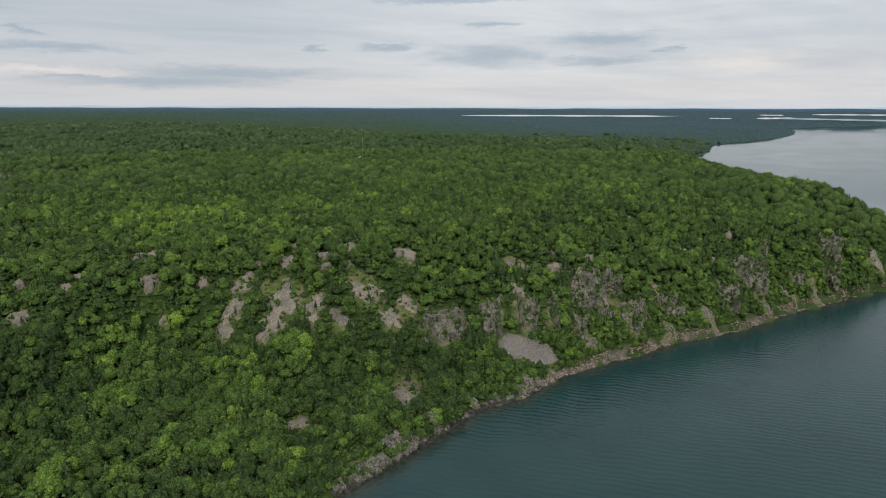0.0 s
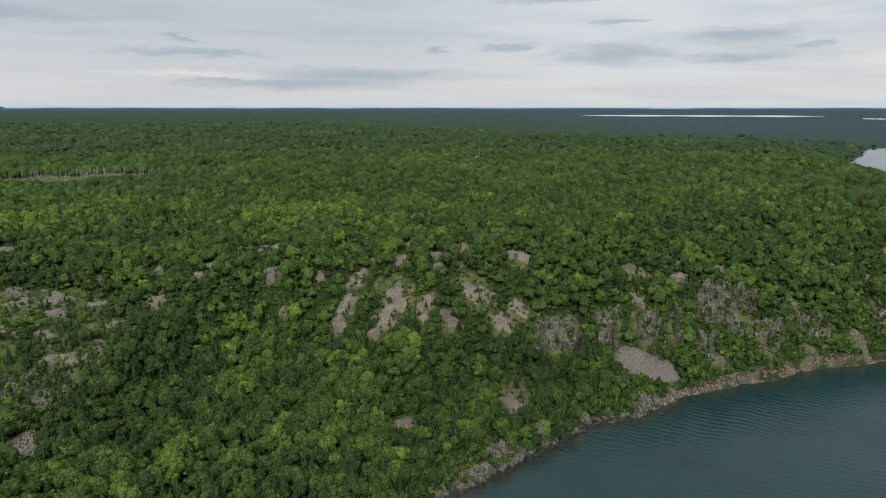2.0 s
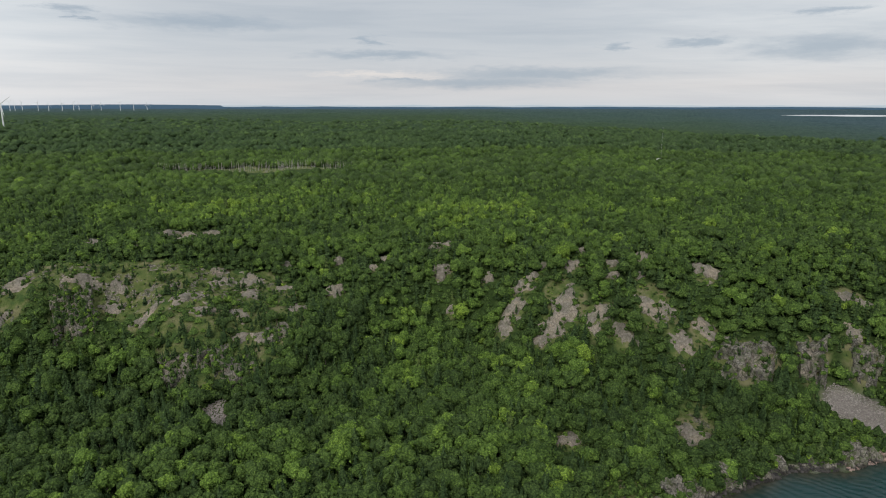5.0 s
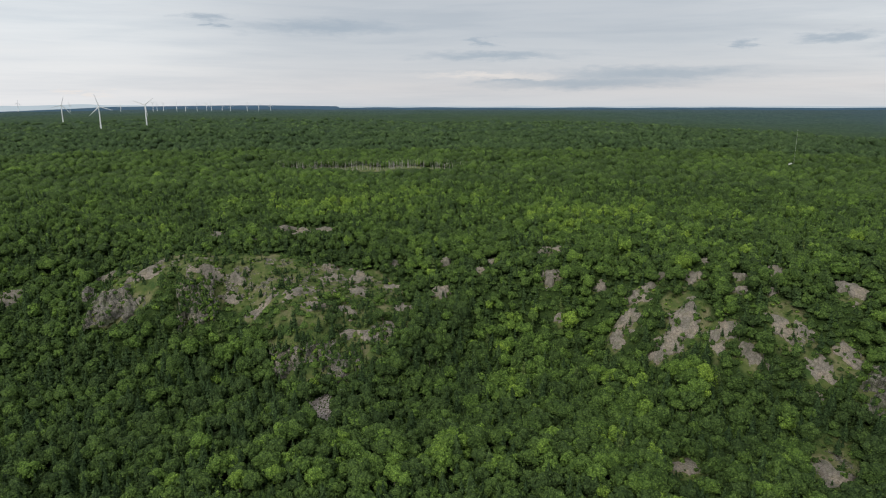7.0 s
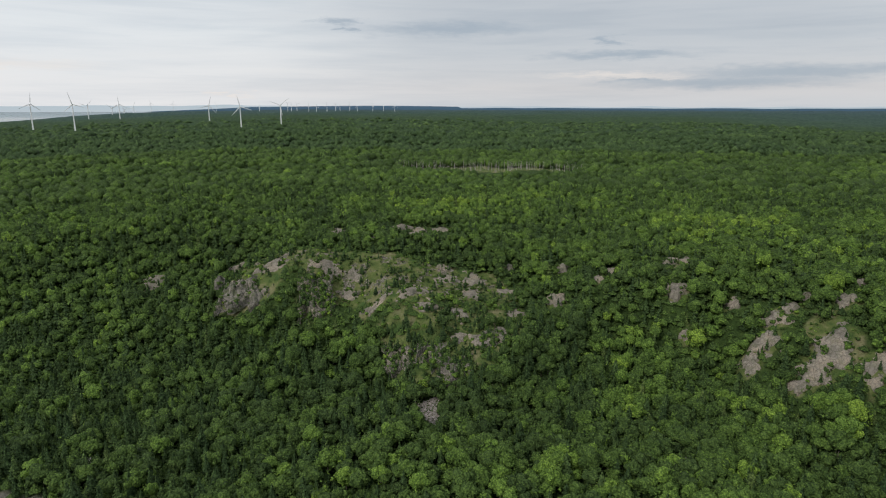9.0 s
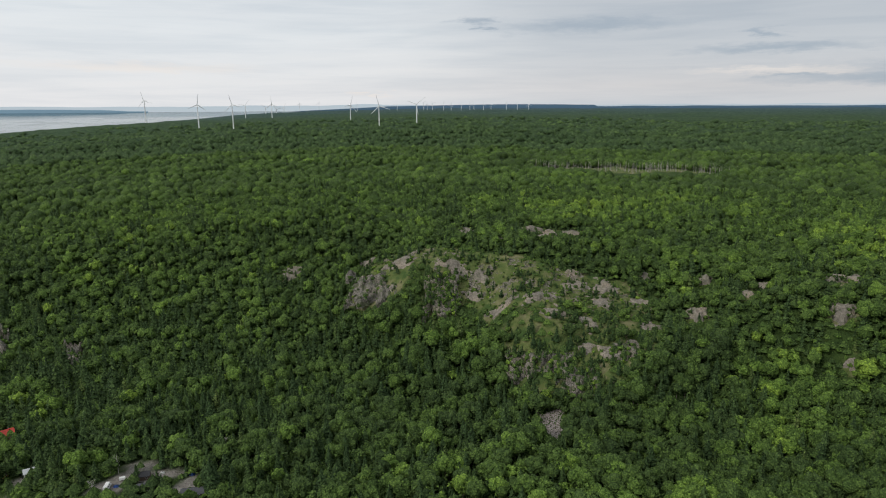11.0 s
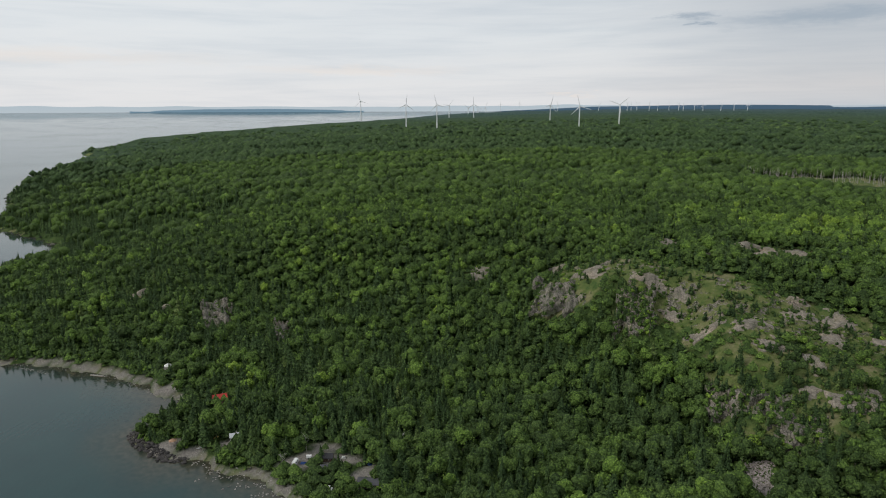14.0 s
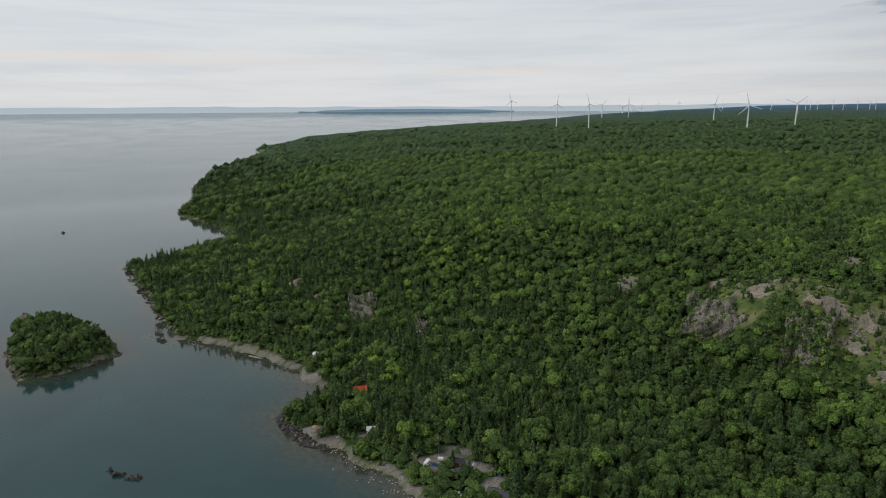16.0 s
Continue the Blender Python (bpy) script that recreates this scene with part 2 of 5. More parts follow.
def leaf_material(name, dark, light, yellow):
    m, add, links, shader = material(name)
    tint = add("ShaderNodeAttribute", attribute_name="tint").outputs["Fac"]
    island = add("ShaderNodeNewGeometry").outputs["Random Per Island"]
    single = add("ShaderNodeObjectInfo").outputs["Random"]
    # trees that are objects of their own carry a tint below zero
    own = math_node(add, "LESS_THAN", tint, 0.0)
    both = math_node(add, "ADD", math_node(add, "MAXIMUM", tint, 0.0), math_node(add, "MULTIPLY", own, math_node(add, "MULTIPLY", single, 0.85)))
    base = ramp(add, both, [(0.0, dark), (0.5, tuple((a + b) / 2 for a, b in zip(dark, light))), (0.76, light), (0.96, yellow)])
    shade = ramp(add, island, [(0.0, (0.70, 0.73, 0.72)), (1.0, (1.30, 1.26, 1.20))])
    place = add("ShaderNodeNewGeometry").outputs["Position"]
    clumps = add("ShaderNodeTexNoise", {"Vector": place, "Scale": 1.3, "Detail": 3.0, "Roughness": 0.7}).outputs[0]
    bent = add("ShaderNodeVectorMath", {0: place, 1: add("ShaderNodeTexNoise", {"Vector": place, "Scale": 0.8}).outputs["Color"]}, operation="ADD").outputs[0]
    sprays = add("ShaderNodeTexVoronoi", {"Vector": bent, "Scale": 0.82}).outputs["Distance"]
    # shade between leaf sprays is put into the colour, darker towards spray edges
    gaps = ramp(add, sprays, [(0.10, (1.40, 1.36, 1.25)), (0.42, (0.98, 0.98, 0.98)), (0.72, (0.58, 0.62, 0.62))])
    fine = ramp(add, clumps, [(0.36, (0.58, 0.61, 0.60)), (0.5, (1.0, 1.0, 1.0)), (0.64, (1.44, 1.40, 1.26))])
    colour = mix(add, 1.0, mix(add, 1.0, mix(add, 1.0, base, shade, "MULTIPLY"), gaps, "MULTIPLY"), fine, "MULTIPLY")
    links.new(colour, shader.inputs["Base Color"])
    relief = math_node(add, "SUBTRACT", math_node(add, "MULTIPLY", clumps, 0.5), sprays)
    links.new(add("ShaderNodeBump", {"Height": relief, "Strength": 0.85, "Distance": 1.5}).outputs[0], shader.inputs["Normal"])
    shader.inputs["Roughness"].default_value = 0.7
    shader.inputs["Specular IOR Level"].default_value = 0.10
    return m


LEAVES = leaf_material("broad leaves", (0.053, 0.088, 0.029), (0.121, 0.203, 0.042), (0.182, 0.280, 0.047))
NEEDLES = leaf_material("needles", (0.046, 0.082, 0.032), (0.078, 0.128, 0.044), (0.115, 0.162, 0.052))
# the two far materials hold the bluish haze of distance in their colour
HAZED_LEAVES = leaf_material("hazed far leaves", (0.046, 0.082, 0.036), (0.094, 0.152, 0.054), (0.136, 0.200, 0.060))
HAZED_NEEDLES = leaf_material("hazed far needles", (0.030, 0.055, 0.046), (0.050, 0.085, 0.066), (0.072, 0.115, 0.078))


def rock_colours(add, place, warm, mossy=0.85, soft=False, dark=1.0):
    big = add("ShaderNodeTexNoise", {"Vector": place, "Scale": 0.10, "Detail": 5.0, "Roughness": 0.6}).outputs[0]
    small = add("ShaderNodeTexNoise", {"Vector": place, "Scale": 0.9, "Detail": 8.0, "Roughness": 0.72}).outputs[0]
    tall = add("ShaderNodeMapping", {0: place, 3: (1.0, 1.0, 0.45)}).outputs[0]
    joints = add("ShaderNodeTexVoronoi", {"Vector": tall, "Scale": 0.42}, feature="DISTANCE_TO_EDGE").outputs["Distance"]
    base = ramp(add, small, [(0.30, (0.07, 0.064, 0.056)), (0.48, (0.23, 0.212, 0.185)), (0.70, (0.44, 0.41, 0.355))])
    if soft:
        base = ramp(add, small, [(0.30, (0.16, 0.139, 0.119)), (0.48, (0.270, 0.239, 0.204)), (0.70, (0.38, 0.341, 0.288))])
    tone = ramp(add, big, [(0.36, (0.56 * dark, 0.56 * dark, 0.53 * dark)), (0.5, (0.95 * dark, 0.94 * dark, 0.90 * dark)), (0.66, warm)])
    deep = 0.62 if soft else 0.22
    cracked = ramp(add, joints, [(0.0, (deep, deep, deep)), (0.09, (1, 1, 1))])
    colour = mix(add, 1.0, mix(add, 0.85, base, tone, "MULTIPLY"), cracked, "MULTIPLY")
    moss = add("ShaderNodeTexNoise", {"Vector": place, "Scale": 0.28, "Detail": 7.0, "Roughness": 0.7}).outputs[0]
    green = add("ShaderNodeMapRange", {"Value": moss, 1: 0.50, 2: 0.58, 3: 0.0, 4: mossy}).outputs[0]
    return mix(add, green, colour, (0.085, 0.105, 0.040)), small


def rock_material(name, warm, wet=False, moss=0.85, soft=False, dark=1.0):
    m, add, links, shader = material(name)
    place = add("ShaderNodeNewGeometry").outputs["Position"]
    colour, small = rock_colours(add, place, warm, moss, soft, dark)
    if wet:
        level = math_node(add, "ADD", add("ShaderNodeSeparateXYZ", {0: place}).outputs[2], math_node(add, "MULTIPLY", small, -0.8))
        colour = mix(add, add("ShaderNodeMapRange", {"Value": level, 1: 1.7, 2: 0.7, 3: 0.0, 4: 0.8}).outputs[0], colour, (0.030, 0.028, 0.025))
    links.new(colour, shader.inputs["Base Color"])
    links.new(add("ShaderNodeBump", {"Height": small, "Strength": 1.0, "Distance": 1.0}).outputs[0], shader.inputs["Normal"])
    shader.inputs["Roughness"].default_value = 0.9
    return m


ROCK = rock_material("grey rock", (1.12, 1.02, 0.90), False, 0.7, False, 0.82)
PALE_ROCK = rock_material("pinkish rock", (1.22, 1.12, 0.99), False, 0.35, True)


def ground_material():
    m, add, links, shader = material("forest ground")
    place = add("ShaderNodeNewGeometry").outputs["Position"]
    bare = add("ShaderNodeAttribute", attribute_name="bare").outputs["Fac"]
    colour, small = rock_colours(add, place, (1.1, 0.98, 0.92))
    medium = add("ShaderNodeTexNoise", {"Vector": place, "Scale": 0.3, "Detail": 6.0, "Roughness": 0.65}).outputs[0]
    tops = add("ShaderNodeTexVoronoi", {"Vector": place, "Scale": 0.13}).outputs["Distance"]
    floor = ramp(add, medium, [(0.3, (0.024, 0.044, 0.014)), (0.55, (0.050, 0.085, 0.022)), (0.8, (0.095, 0.120, 0.038))])
    turf = add("ShaderNodeTexNoise", {"Vector": place, "Scale": 0.09, "Detail": 6.0, "Roughness": 0.6}).outputs[0]
    grass = ramp(add, turf, [(0.36, (0.060, 0.105, 0.030)), (0.50, (0.130, 0.160, 0.052)), (0.62, (0.215, 0.205, 0.108))])
    patch = math_node(add, "GREATER_THAN", math_node(add, "ADD", bare, math_node(add, "MULTIPLY", math_node(add, "SUBTRACT", math_node(add, "ADD", math_node(add, "MULTIPLY", turf, 0.6), math_node(add, "MULTIPLY", medium, 0.4)), 0.5), 3.0)), 1.0)
    open_ground = mix(add, patch, grass, colour)
    edge = math_node(add, "MULTIPLY", bare, 3.0, clamp=True)
    # far ground: treetop tones, with bluish haze put into the colour farther out
    far_haze = add("ShaderNodeAttribute", attribute_name="far_haze").outputs["Fac"]
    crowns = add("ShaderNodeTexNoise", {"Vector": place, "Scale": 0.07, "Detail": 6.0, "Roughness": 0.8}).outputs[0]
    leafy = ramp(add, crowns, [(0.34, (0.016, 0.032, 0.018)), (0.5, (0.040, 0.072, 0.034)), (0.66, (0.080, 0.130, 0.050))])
    hazy = ramp(add, crowns, [(0.34, (0.026, 0.052, 0.060)), (0.5, (0.050, 0.086, 0.098)), (0.66, (0.075, 0.115, 0.122))])
    canopy = mix(add, math_node(add, "SUBTRACT", math_node(add, "MULTIPLY", far_haze, 2.0), 1.0, clamp=True), leafy, hazy)
    floor = mix(add, math_node(add, "MULTIPLY", far_haze, 4.0, clamp=True), floor, canopy)
    gravel = add("ShaderNodeAttribute", attribute_name="gravel").outputs["Fac"]
    sand = ramp(add, small, [(0.3, (0.16, 0.145, 0.13)), (0.7, (0.35, 0.325, 0.29))])
    links.new(mix(add, gravel, mix(add, edge, floor, open_ground), sand), shader.inputs["Base Color"])
    bump = add("ShaderNodeBump", {"Height": math_node(add, "ADD", small, tops), "Strength": 1.0, "Distance": 1.5}).outputs[0]
    links.new(bump, shader.inputs["Normal"])
    shader.inputs["Roughness"].default_value = 0.95
    shader.inputs["Specular IOR Level"].default_value = 0.1
    return m


GROUND = ground_material()


def water_material():
    m, add, links, shader = material("lake water")
    place = add("ShaderNodeNewGeometry").outputs["Position"]
    depth = add("ShaderNodeAttribute", attribute_name="shallow").outputs["Fac"]
    broad = add("ShaderNodeTexNoise", {"Vector": place, "Scale": 0.02, "Detail": 4.0}).outputs[0]
    deep = ramp(add, broad, [(0.3, (0.010, 0.039, 0.042)), (0.7, (0.014, 0.051, 0.051))])
    near = ramp(add, add("ShaderNodeTexNoise", {"Vector": place, "Scale": 0.3, "Detail": 5.0}).outputs[0], [(0.35, (0.030, 0.032, 0.020)), (0.65, (0.075, 0.065, 0.042))])
    links.new(mix(add, depth, deep, near), shader.inputs["Base Color"])
    slick = add("ShaderNodeTexNoise", {"Vector": place, "Scale": 0.006, "Detail": 5.0, "Roughness": 0.6, "Distortion": 0.8}).outputs[0]
    windy = add("ShaderNodeAttribute", attribute_name="ripple").outputs["Fac"]
    gloss = add("ShaderNodeMapRange", {"Value": slick, 1: 0.4, 2: 0.6, 3: 0.06, 4: 0.13}).outputs[0]
    links.new(math_node(add, "MULTIPLY_ADD", windy, 0.17, gloss), shader.inputs["Roughness"])
    shader.inputs["IOR"].default_value = 1.33
    ripple = add("ShaderNodeMapping", {0: place, 2: (0, 0, radians(25)), 3: (0.35, 1.0, 1.0)}).outputs[0]
    small = add("ShaderNodeTexNoise", {"Vector": ripple, "Scale": 0.4, "Detail": 3.0, "Distortion": 0.6}).outputs[0]
    lines = add("ShaderNodeMapping", {0: place, 2: (0, 0, radians(56))}).outputs[0]
    swell = add("ShaderNodeTexWave", {"Vector": lines, "Scale": 0.065, "Distortion": 9.0, "Detail": 4.0, "Detail Scale": 0.6}, bands_direction="Y").outputs["Fac"]
    small = math_node(add, "ADD", math_node(add, "MULTIPLY", small, 0.6), math_node(add, "MULTIPLY", swell, 0.32))
    links.new(add("ShaderNodeBump", {"Height": small, "Strength": windy, "Distance": 0.32}).outputs[0], shader.inputs["Normal"])
    return m


WATER = water_material()


def plain(name, colour, roughness=0.6, metal=0.0):
    m, add, links, shader = material(name)
    small = add("ShaderNodeTexNoise", {"Vector": add("ShaderNodeTexCoord").outputs["Object"], "Scale": 3.0, "Detail": 5.0}).outputs[0]
    links.new(ramp(add, small, [(0.3, tuple(c * 0.82 for c in colour)), (0.7, tuple(min(1, c * 1.08) for c in colour))]), shader.inputs["Base Color"])
    shader.inputs["Roughness"].default_value, shader.inputs["Metallic"].default_value = roughness, metal
    return m


SHORE_ROCK = rock_material("dark shore rock", (0.62, 0.59, 0.55), True)


def stone_material(name, dark, light):
    m, add, links, shader = material(name)
    island = add("ShaderNodeNewGeometry").outputs["Random Per Island"]
    place = add("ShaderNodeNewGeometry").outputs["Position"]
    small = add("ShaderNodeTexNoise", {"Vector": place, "Scale": 3.0, "Detail": 6.0}).outputs[0]
    colour = mix(add, 0.6, ramp(add, island, [(0.0, dark), (1.0, light)]), ramp(add, small, [(0.3, (0.6, 0.6, 0.6)), (0.7, (1.15, 1.15, 1.15))]), "MULTIPLY")
    links.new(colour, shader.inputs["Base Color"])
    shader.inputs["Roughness"].default_value = 0.9
    return m


SCREE = stone_material("talus", (0.20, 0.174, 0.158), (0.43, 0.385, 0.355))
RED_STONE = stone_material("reddish boulders", (0.11, 0.075, 0.062), (0.40, 0.29, 0.245))
DARK_STONE = stone_material("dark blocks", (0.016, 0.015, 0.015), (0.075, 0.067, 0.062))
PALE_STONE = stone_material("pale boulders", (0.16, 0.145, 0.13), (0.42, 0.395, 0.36))
BARK = plain("bark", (0.14, 0.12, 0.10), 0.9)
GREY_WOOD = plain("bleached wood", (0.34, 0.32, 0.30), 0.9)
WHITE = plain("white paint", (0.78, 0.78, 0.76), 0.4)
TURBINE = plain("turbine white", (0.80, 0.81, 0.82), 0.4)
WOOD = plain("weathered timber", (0.28, 0.20, 0.14), 0.8)
WOOD_DARK = plain("stained timber", (0.10, 0.07, 0.05), 0.8)
YELLOW_WOOD = plain("yellow timber", (0.45, 0.34, 0.10), 0.7)
RED_ROOF = plain("red metal roof", (0.62, 0.06, 0.035), 0.45)
PALE_ROOF = plain("pale metal roof", (0.55, 0.57, 0.58), 0.4)
BLACK_ROOF = plain("black shingles", (0.018, 0.018, 0.022), 0.7)
GREY_ROOF = plain("charcoal shingles", (0.07, 0.072, 0.08), 0.7)
BROWN_ROOF = plain("brown shingles", (0.33, 0.20, 0.12), 0.8)
BLUE_TARP = plain("blue tarpaulin", (0.03, 0.10, 0.36), 0.5)
LIME = plain("lime plastic", (0.42, 0.62, 0.08), 0.4)
METAL = plain("galvanised metal", (0.5, 0.5, 0.5), 0.5, 0.6)
RUBBER = plain("black rubber", (0.02, 0.02, 0.02), 0.8)
GLASS_DARK = plain("tinted glass", (0.02, 0.025, 0.03), 0.08)
STONE_GREY = plain("grey stone", (0.25, 0.24, 0.22), 0.9)


# ---- mesh helpers ----
def mesh_from(name, verts, faces, mat, smooth=False, **attributes):
    """A mesh from arrays: faces all with the same number of corners; attributes: one value a vertex."""
    verts, faces = np.asarray(verts, np.float32), np.asarray(faces, np.int32)
    me = bpy.data.meshes.new(name)
    me.vertices.add(len(verts)), me.loops.add(faces.size), me.polygons.add(len(faces))
    me.vertices.foreach_set("co", verts.ravel())
    me.loops.foreach_set("vertex_index", faces.ravel())
    me.polygons.foreach_set("loop_start", np.arange(0, faces.size, faces.shape[1], dtype=np.int32))
    me.polygons.foreach_set("use_smooth", np.full(len(faces), smooth))
    for key, values in attributes.items():
        me.attributes.new(key, "FLOAT", "POINT").data.foreach_set("value", np.asarray(values, np.float32))
    me.update(calc_edges=True)
    me.materials.append(mat)
    return me


# ---- ground and water ----
# bare rock by foot and head of each: east, north, east, north, width, height of the brow
SLABS_TOP = [(-97, 560, -101, 577, 22, 1.3), (-79, 548, -81, 564, 20, 3), (-61, 563, -63, 579, 20, 2.8), (-117, 524, -119, 530, 8, 2.9),
             (-152, 541, -156, 556, 19, 2.9), (-230, 501, -233, 507, 19, 0.4), (-181, 458, -185, 469, 30, 0.4), (-134, 451, -138, 461, 22, 0.4),
             (-115, 453, -117, 460, 12, 0.4), (-116, 440, -117, 446, 18, 0.4)]
SLABS_BALD = [(-87, 424, -89, 431, 14, 0.4), (-65, 422, -68, 441, 25, 0.5), (-43, 455, -45, 470, 21, 0.4), (-47, 476, -48, 484, 11, 1.4),
              (-24, 464, -24, 479, 19, 0.8), (-25, 440, -25, 455, 18, 2.6), (-54, 409, -55, 417, 18, 0.4), (-31, 408, -31, 418, 13, 0.4),
              (-16, 383, -17, 393, 13, 2.1), (-29, 384, -30, 393, 11, 0.4),
              (8, 421, 9, 431, 14, 0.4), (0, 457, 0, 468, 13, 1.3)]
SLABS_RIDGE = [(37, 437, 38, 450, 16, 3.9), (44, 490, 45, 499, 12, 4), (79, 473, 81, 482, 11, 1.1), (68, 459, 68, 466, 8, 2.1), (127, 479, 132, 498, 25, 1.8),
               (118, 435, 121, 448, 17, 3.1), (150, 418, 152, 423, 11, 0.4), (191, 408, 194, 413, 8, 3.5), (207, 395, 212, 404, 13, 0.4),
               (225, 417, 228, 423, 9, 1.8), (234, 385, 240, 396, 15, 2.7), (265, 393, 274, 406, 20, 1.9), (291, 355, 301, 368, 21, 2),
               (179, 401, 181, 408, 9, 1.1), (168, 395, 172, 405, 16, 0.4), (158, 380, 162, 391, 16, 2.7)]
SLABS_BROW = [(147, 373, 151, 381, 12, 4), (186, 358, 194, 374, 23, 3.7), (174, 349, 181, 365, 22, 3), (163, 346, 167, 355, 12, 2.3),
              (202, 342, 208, 353, 20, 0.4), (197, 336, 200, 342, 8, 0.4), (235, 332, 241, 342, 17, 0.6), (249, 333, 254, 340, 14, 0.6),
              (211, 326, 215, 333, 13, 0.4), (248, 315, 254, 322, 19, 0.4), (226, 368, 231, 376, 11, 2.8)]
SLABS_LOW = [(242, 359, 245, 364, 7, 2), (147, 267, 152, 277, 18, 0.2), (215, 253, 225, 266, 21, 2), (118, 408, 120, 413, 6, 4), (-2, 392, -2, 401, 11, 2.9),
             (-95, 421, -96, 428, 13, 0.4), (3, 495, 3, 503, 9, 0.9), (-293, 479, -299, 489, 24, 0.4)]
SLABS_EAST = [(267, 317, 274, 326, 18, 0.4), (342, 277, 350, 284, 14, 0.4), (368, 310, 375, 316, 13, 0.4), (377, 303, 384, 309, 11, 1.8),
              (400, 289, 409, 297, 16, 4), (420, 308, 424, 312, 7, 4), (463, 359, 469, 365, 10, 0.7), (447, 287, 456, 293, 15, 2.3), (551, 256, 558, 260, 10, 2.1),
              (621, 246, 628, 249, 9, 4), (561, 323, 571, 329, 15, 2.1),
              (469, 234, 474, 237, 8, 0.4), (563, 231, 569, 234, 8, 0.4), (779, 155, 791, 158, 30, 4)]
SLABS_WEST = [(-548, 305, -559, 311, 16, 4), (-500, 304, -507, 308, 11, 3.1), (-290, 471, -298, 482, 17, 0.4), (-381, 568, -386, 575, 11, 4),
              (-532, 581, -540, 589, 15, 4), (-152, 540, -158, 559, 24, 1.6)]
CLIFFS_BALD = [(-186, 427, -198, 456, 53, 1.6), (-134, 418, -143, 446, 28, 0.4), (-62, 369, -65, 385, 31, 0.4), (-29, 349, -31, 374, 27, 0.4), (-43, 370, -44, 383, 23, 0.4), (-5, 378, -6, 396, 21, 0.4)]
CLIFFS_EAST = [(272, 283, 289, 303, 38, 0.4), (303, 267, 320, 284, 18, 0.4), (331, 258, 346, 271, 21, 0.4), (389, 245, 422, 268, 38, 4),
               (364, 234, 377, 244, 17, 0.4), (348, 247, 370, 265, 14, 0.4), (412, 223, 434, 237, 29, 0.4), (458, 219, 473, 227, 21, 0.4),
               (565, 200, 602, 215, 37, 2.5), (620, 211, 657, 226, 10, 4), (713, 182, 751, 194, 24, 4), (688, 171, 697, 174, 19, 4), (523, 197, 550, 209, 23, 1.3),
               (636, 184, 645, 187, 15, 2.4), (470, 212, 483, 219, 11, 1.2), (384, 252, 394, 260, 18, 0.4), (423, 248, 438, 258, 19, 0.5)]
CLIFFS_WEST = [(-442, 314, -475, 336, 26, 4), (-375, 325, -406, 350, 13, 0.4)]
SCREES = [(317, 238.5, 328.5, 253.5, 43, 0.4), (609.9, 185.7, 622.2, 189.6, 15, 2.6), (651.6, 171, 665.2, 175.6, 12, 4), (495.7, 200.3, 502.2, 203.6, 16, 0.4), (453.2, 209.3, 455.2, 210.6, 12, 0.4), (570.8, 182.3, 579.2, 185.6, 10, 1.3),
          (368.6, 227.3, 373.2, 230.6, 15, 0.4), (412.9, 217, 416.2, 219.6, 12, 0.4), (695.2, 159.9, 697.2, 160.6, 9, 0.4), (622.6, 177.9, 625.2, 178.6, 16, 0.6), (-39, 317, -43, 342, 17, 0.4)]
MEADOWS = [(-15, 380, -16, 398, 28), (222, 258, 238, 282, 24), (152, 214, 166, 232, 26), (-68, 558, -72, 590, 62), (188, 352, 198, 393, 26), (236, 330, 250, 352, 26), (372, 306, 384, 316, 26),
           (-38, 1085, -38, 1150, 290)]
# the open bald on the western knoll and the broken slope below it
BALD = [(-219, 458), (-222, 499), (-170, 490), (-115, 484), (-59, 485), (-13, 484), (14, 466), (10, 440), (-30, 424), (-75, 416), (-110, 430), (-160, 447), (-187, 452)]
BROKEN_SLOPE = [(-85, 377), (-90, 415), (-30, 424), (12, 440), (22, 420), (20, 400), (0, 372), (-12, 352), (-43, 350)]
# open ground about the cabins, paths and yards
CLEARINGS = [(-241, 222, -239, 238, 11), (-228, 230, -226, 242, 10), (-210, 222, -206, 246, 9), (-249, 241, -234, 248, 7), (-387, 236, -381, 244, 12), (-343, 238, -336, 246, 9),
             (-324, 184, -312, 201, 13), (-414, 246, -408, 254, 8), (-292, 212, -288, 222, 8), (-304, 188, -298, 206, 9), (669, 990, 711, 1059, 36),
             (-250, 219, -240, 240, 10), (-238, 237, -214, 245, 8), (-211, 233, -200, 241, 10)]

# gaps in the trees on the lake side of the cabins
GAPS = [(-320, 232, -334, 243, 8), (-276, 210, -288, 219, 5), (-184, 216, -197, 231, 15), (-216, 219, -228, 231, 14), (-236, 214, -240, 222, 8), (-222, 210, -234, 226, 11), (-398, 238, -410, 250, 9), (-320, 230, -332, 238, 14), (-306, 221, -320, 230, 11)]


def patch_mask(x, y, patches, front=0.0, soft=0.35):
    """How far inside any patch a place lies, 0 to 1; front: metres added at the foot."""
    best = np.zeros(np.shape(x))
    for bx, by, tx, ty, width in (patch[:5] for patch in patches):
        length = math.hypot(tx - bx, ty - by)
        ux, uy = (tx - bx) / length, (ty - by) / length
        cx, cy = (bx + tx) / 2 - ux * front / 2, (by + ty) / 2 - uy * front / 2
        u, v = ((x - cx) * ux + (y - cy) * uy) / (length / 2 + front / 2 + 1), (-(x - cx) * uy + (y - cy) * ux) / (width / 2)
        best = np.maximum(best, np.clip((1.15 - np.hypot(u, v)) / soft, 0, 1))
    return best


SLABS = SLABS_TOP + SLABS_BALD + SLABS_RIDGE + SLABS_BROW + SLABS_LOW + SLABS_EAST + SLABS_WEST
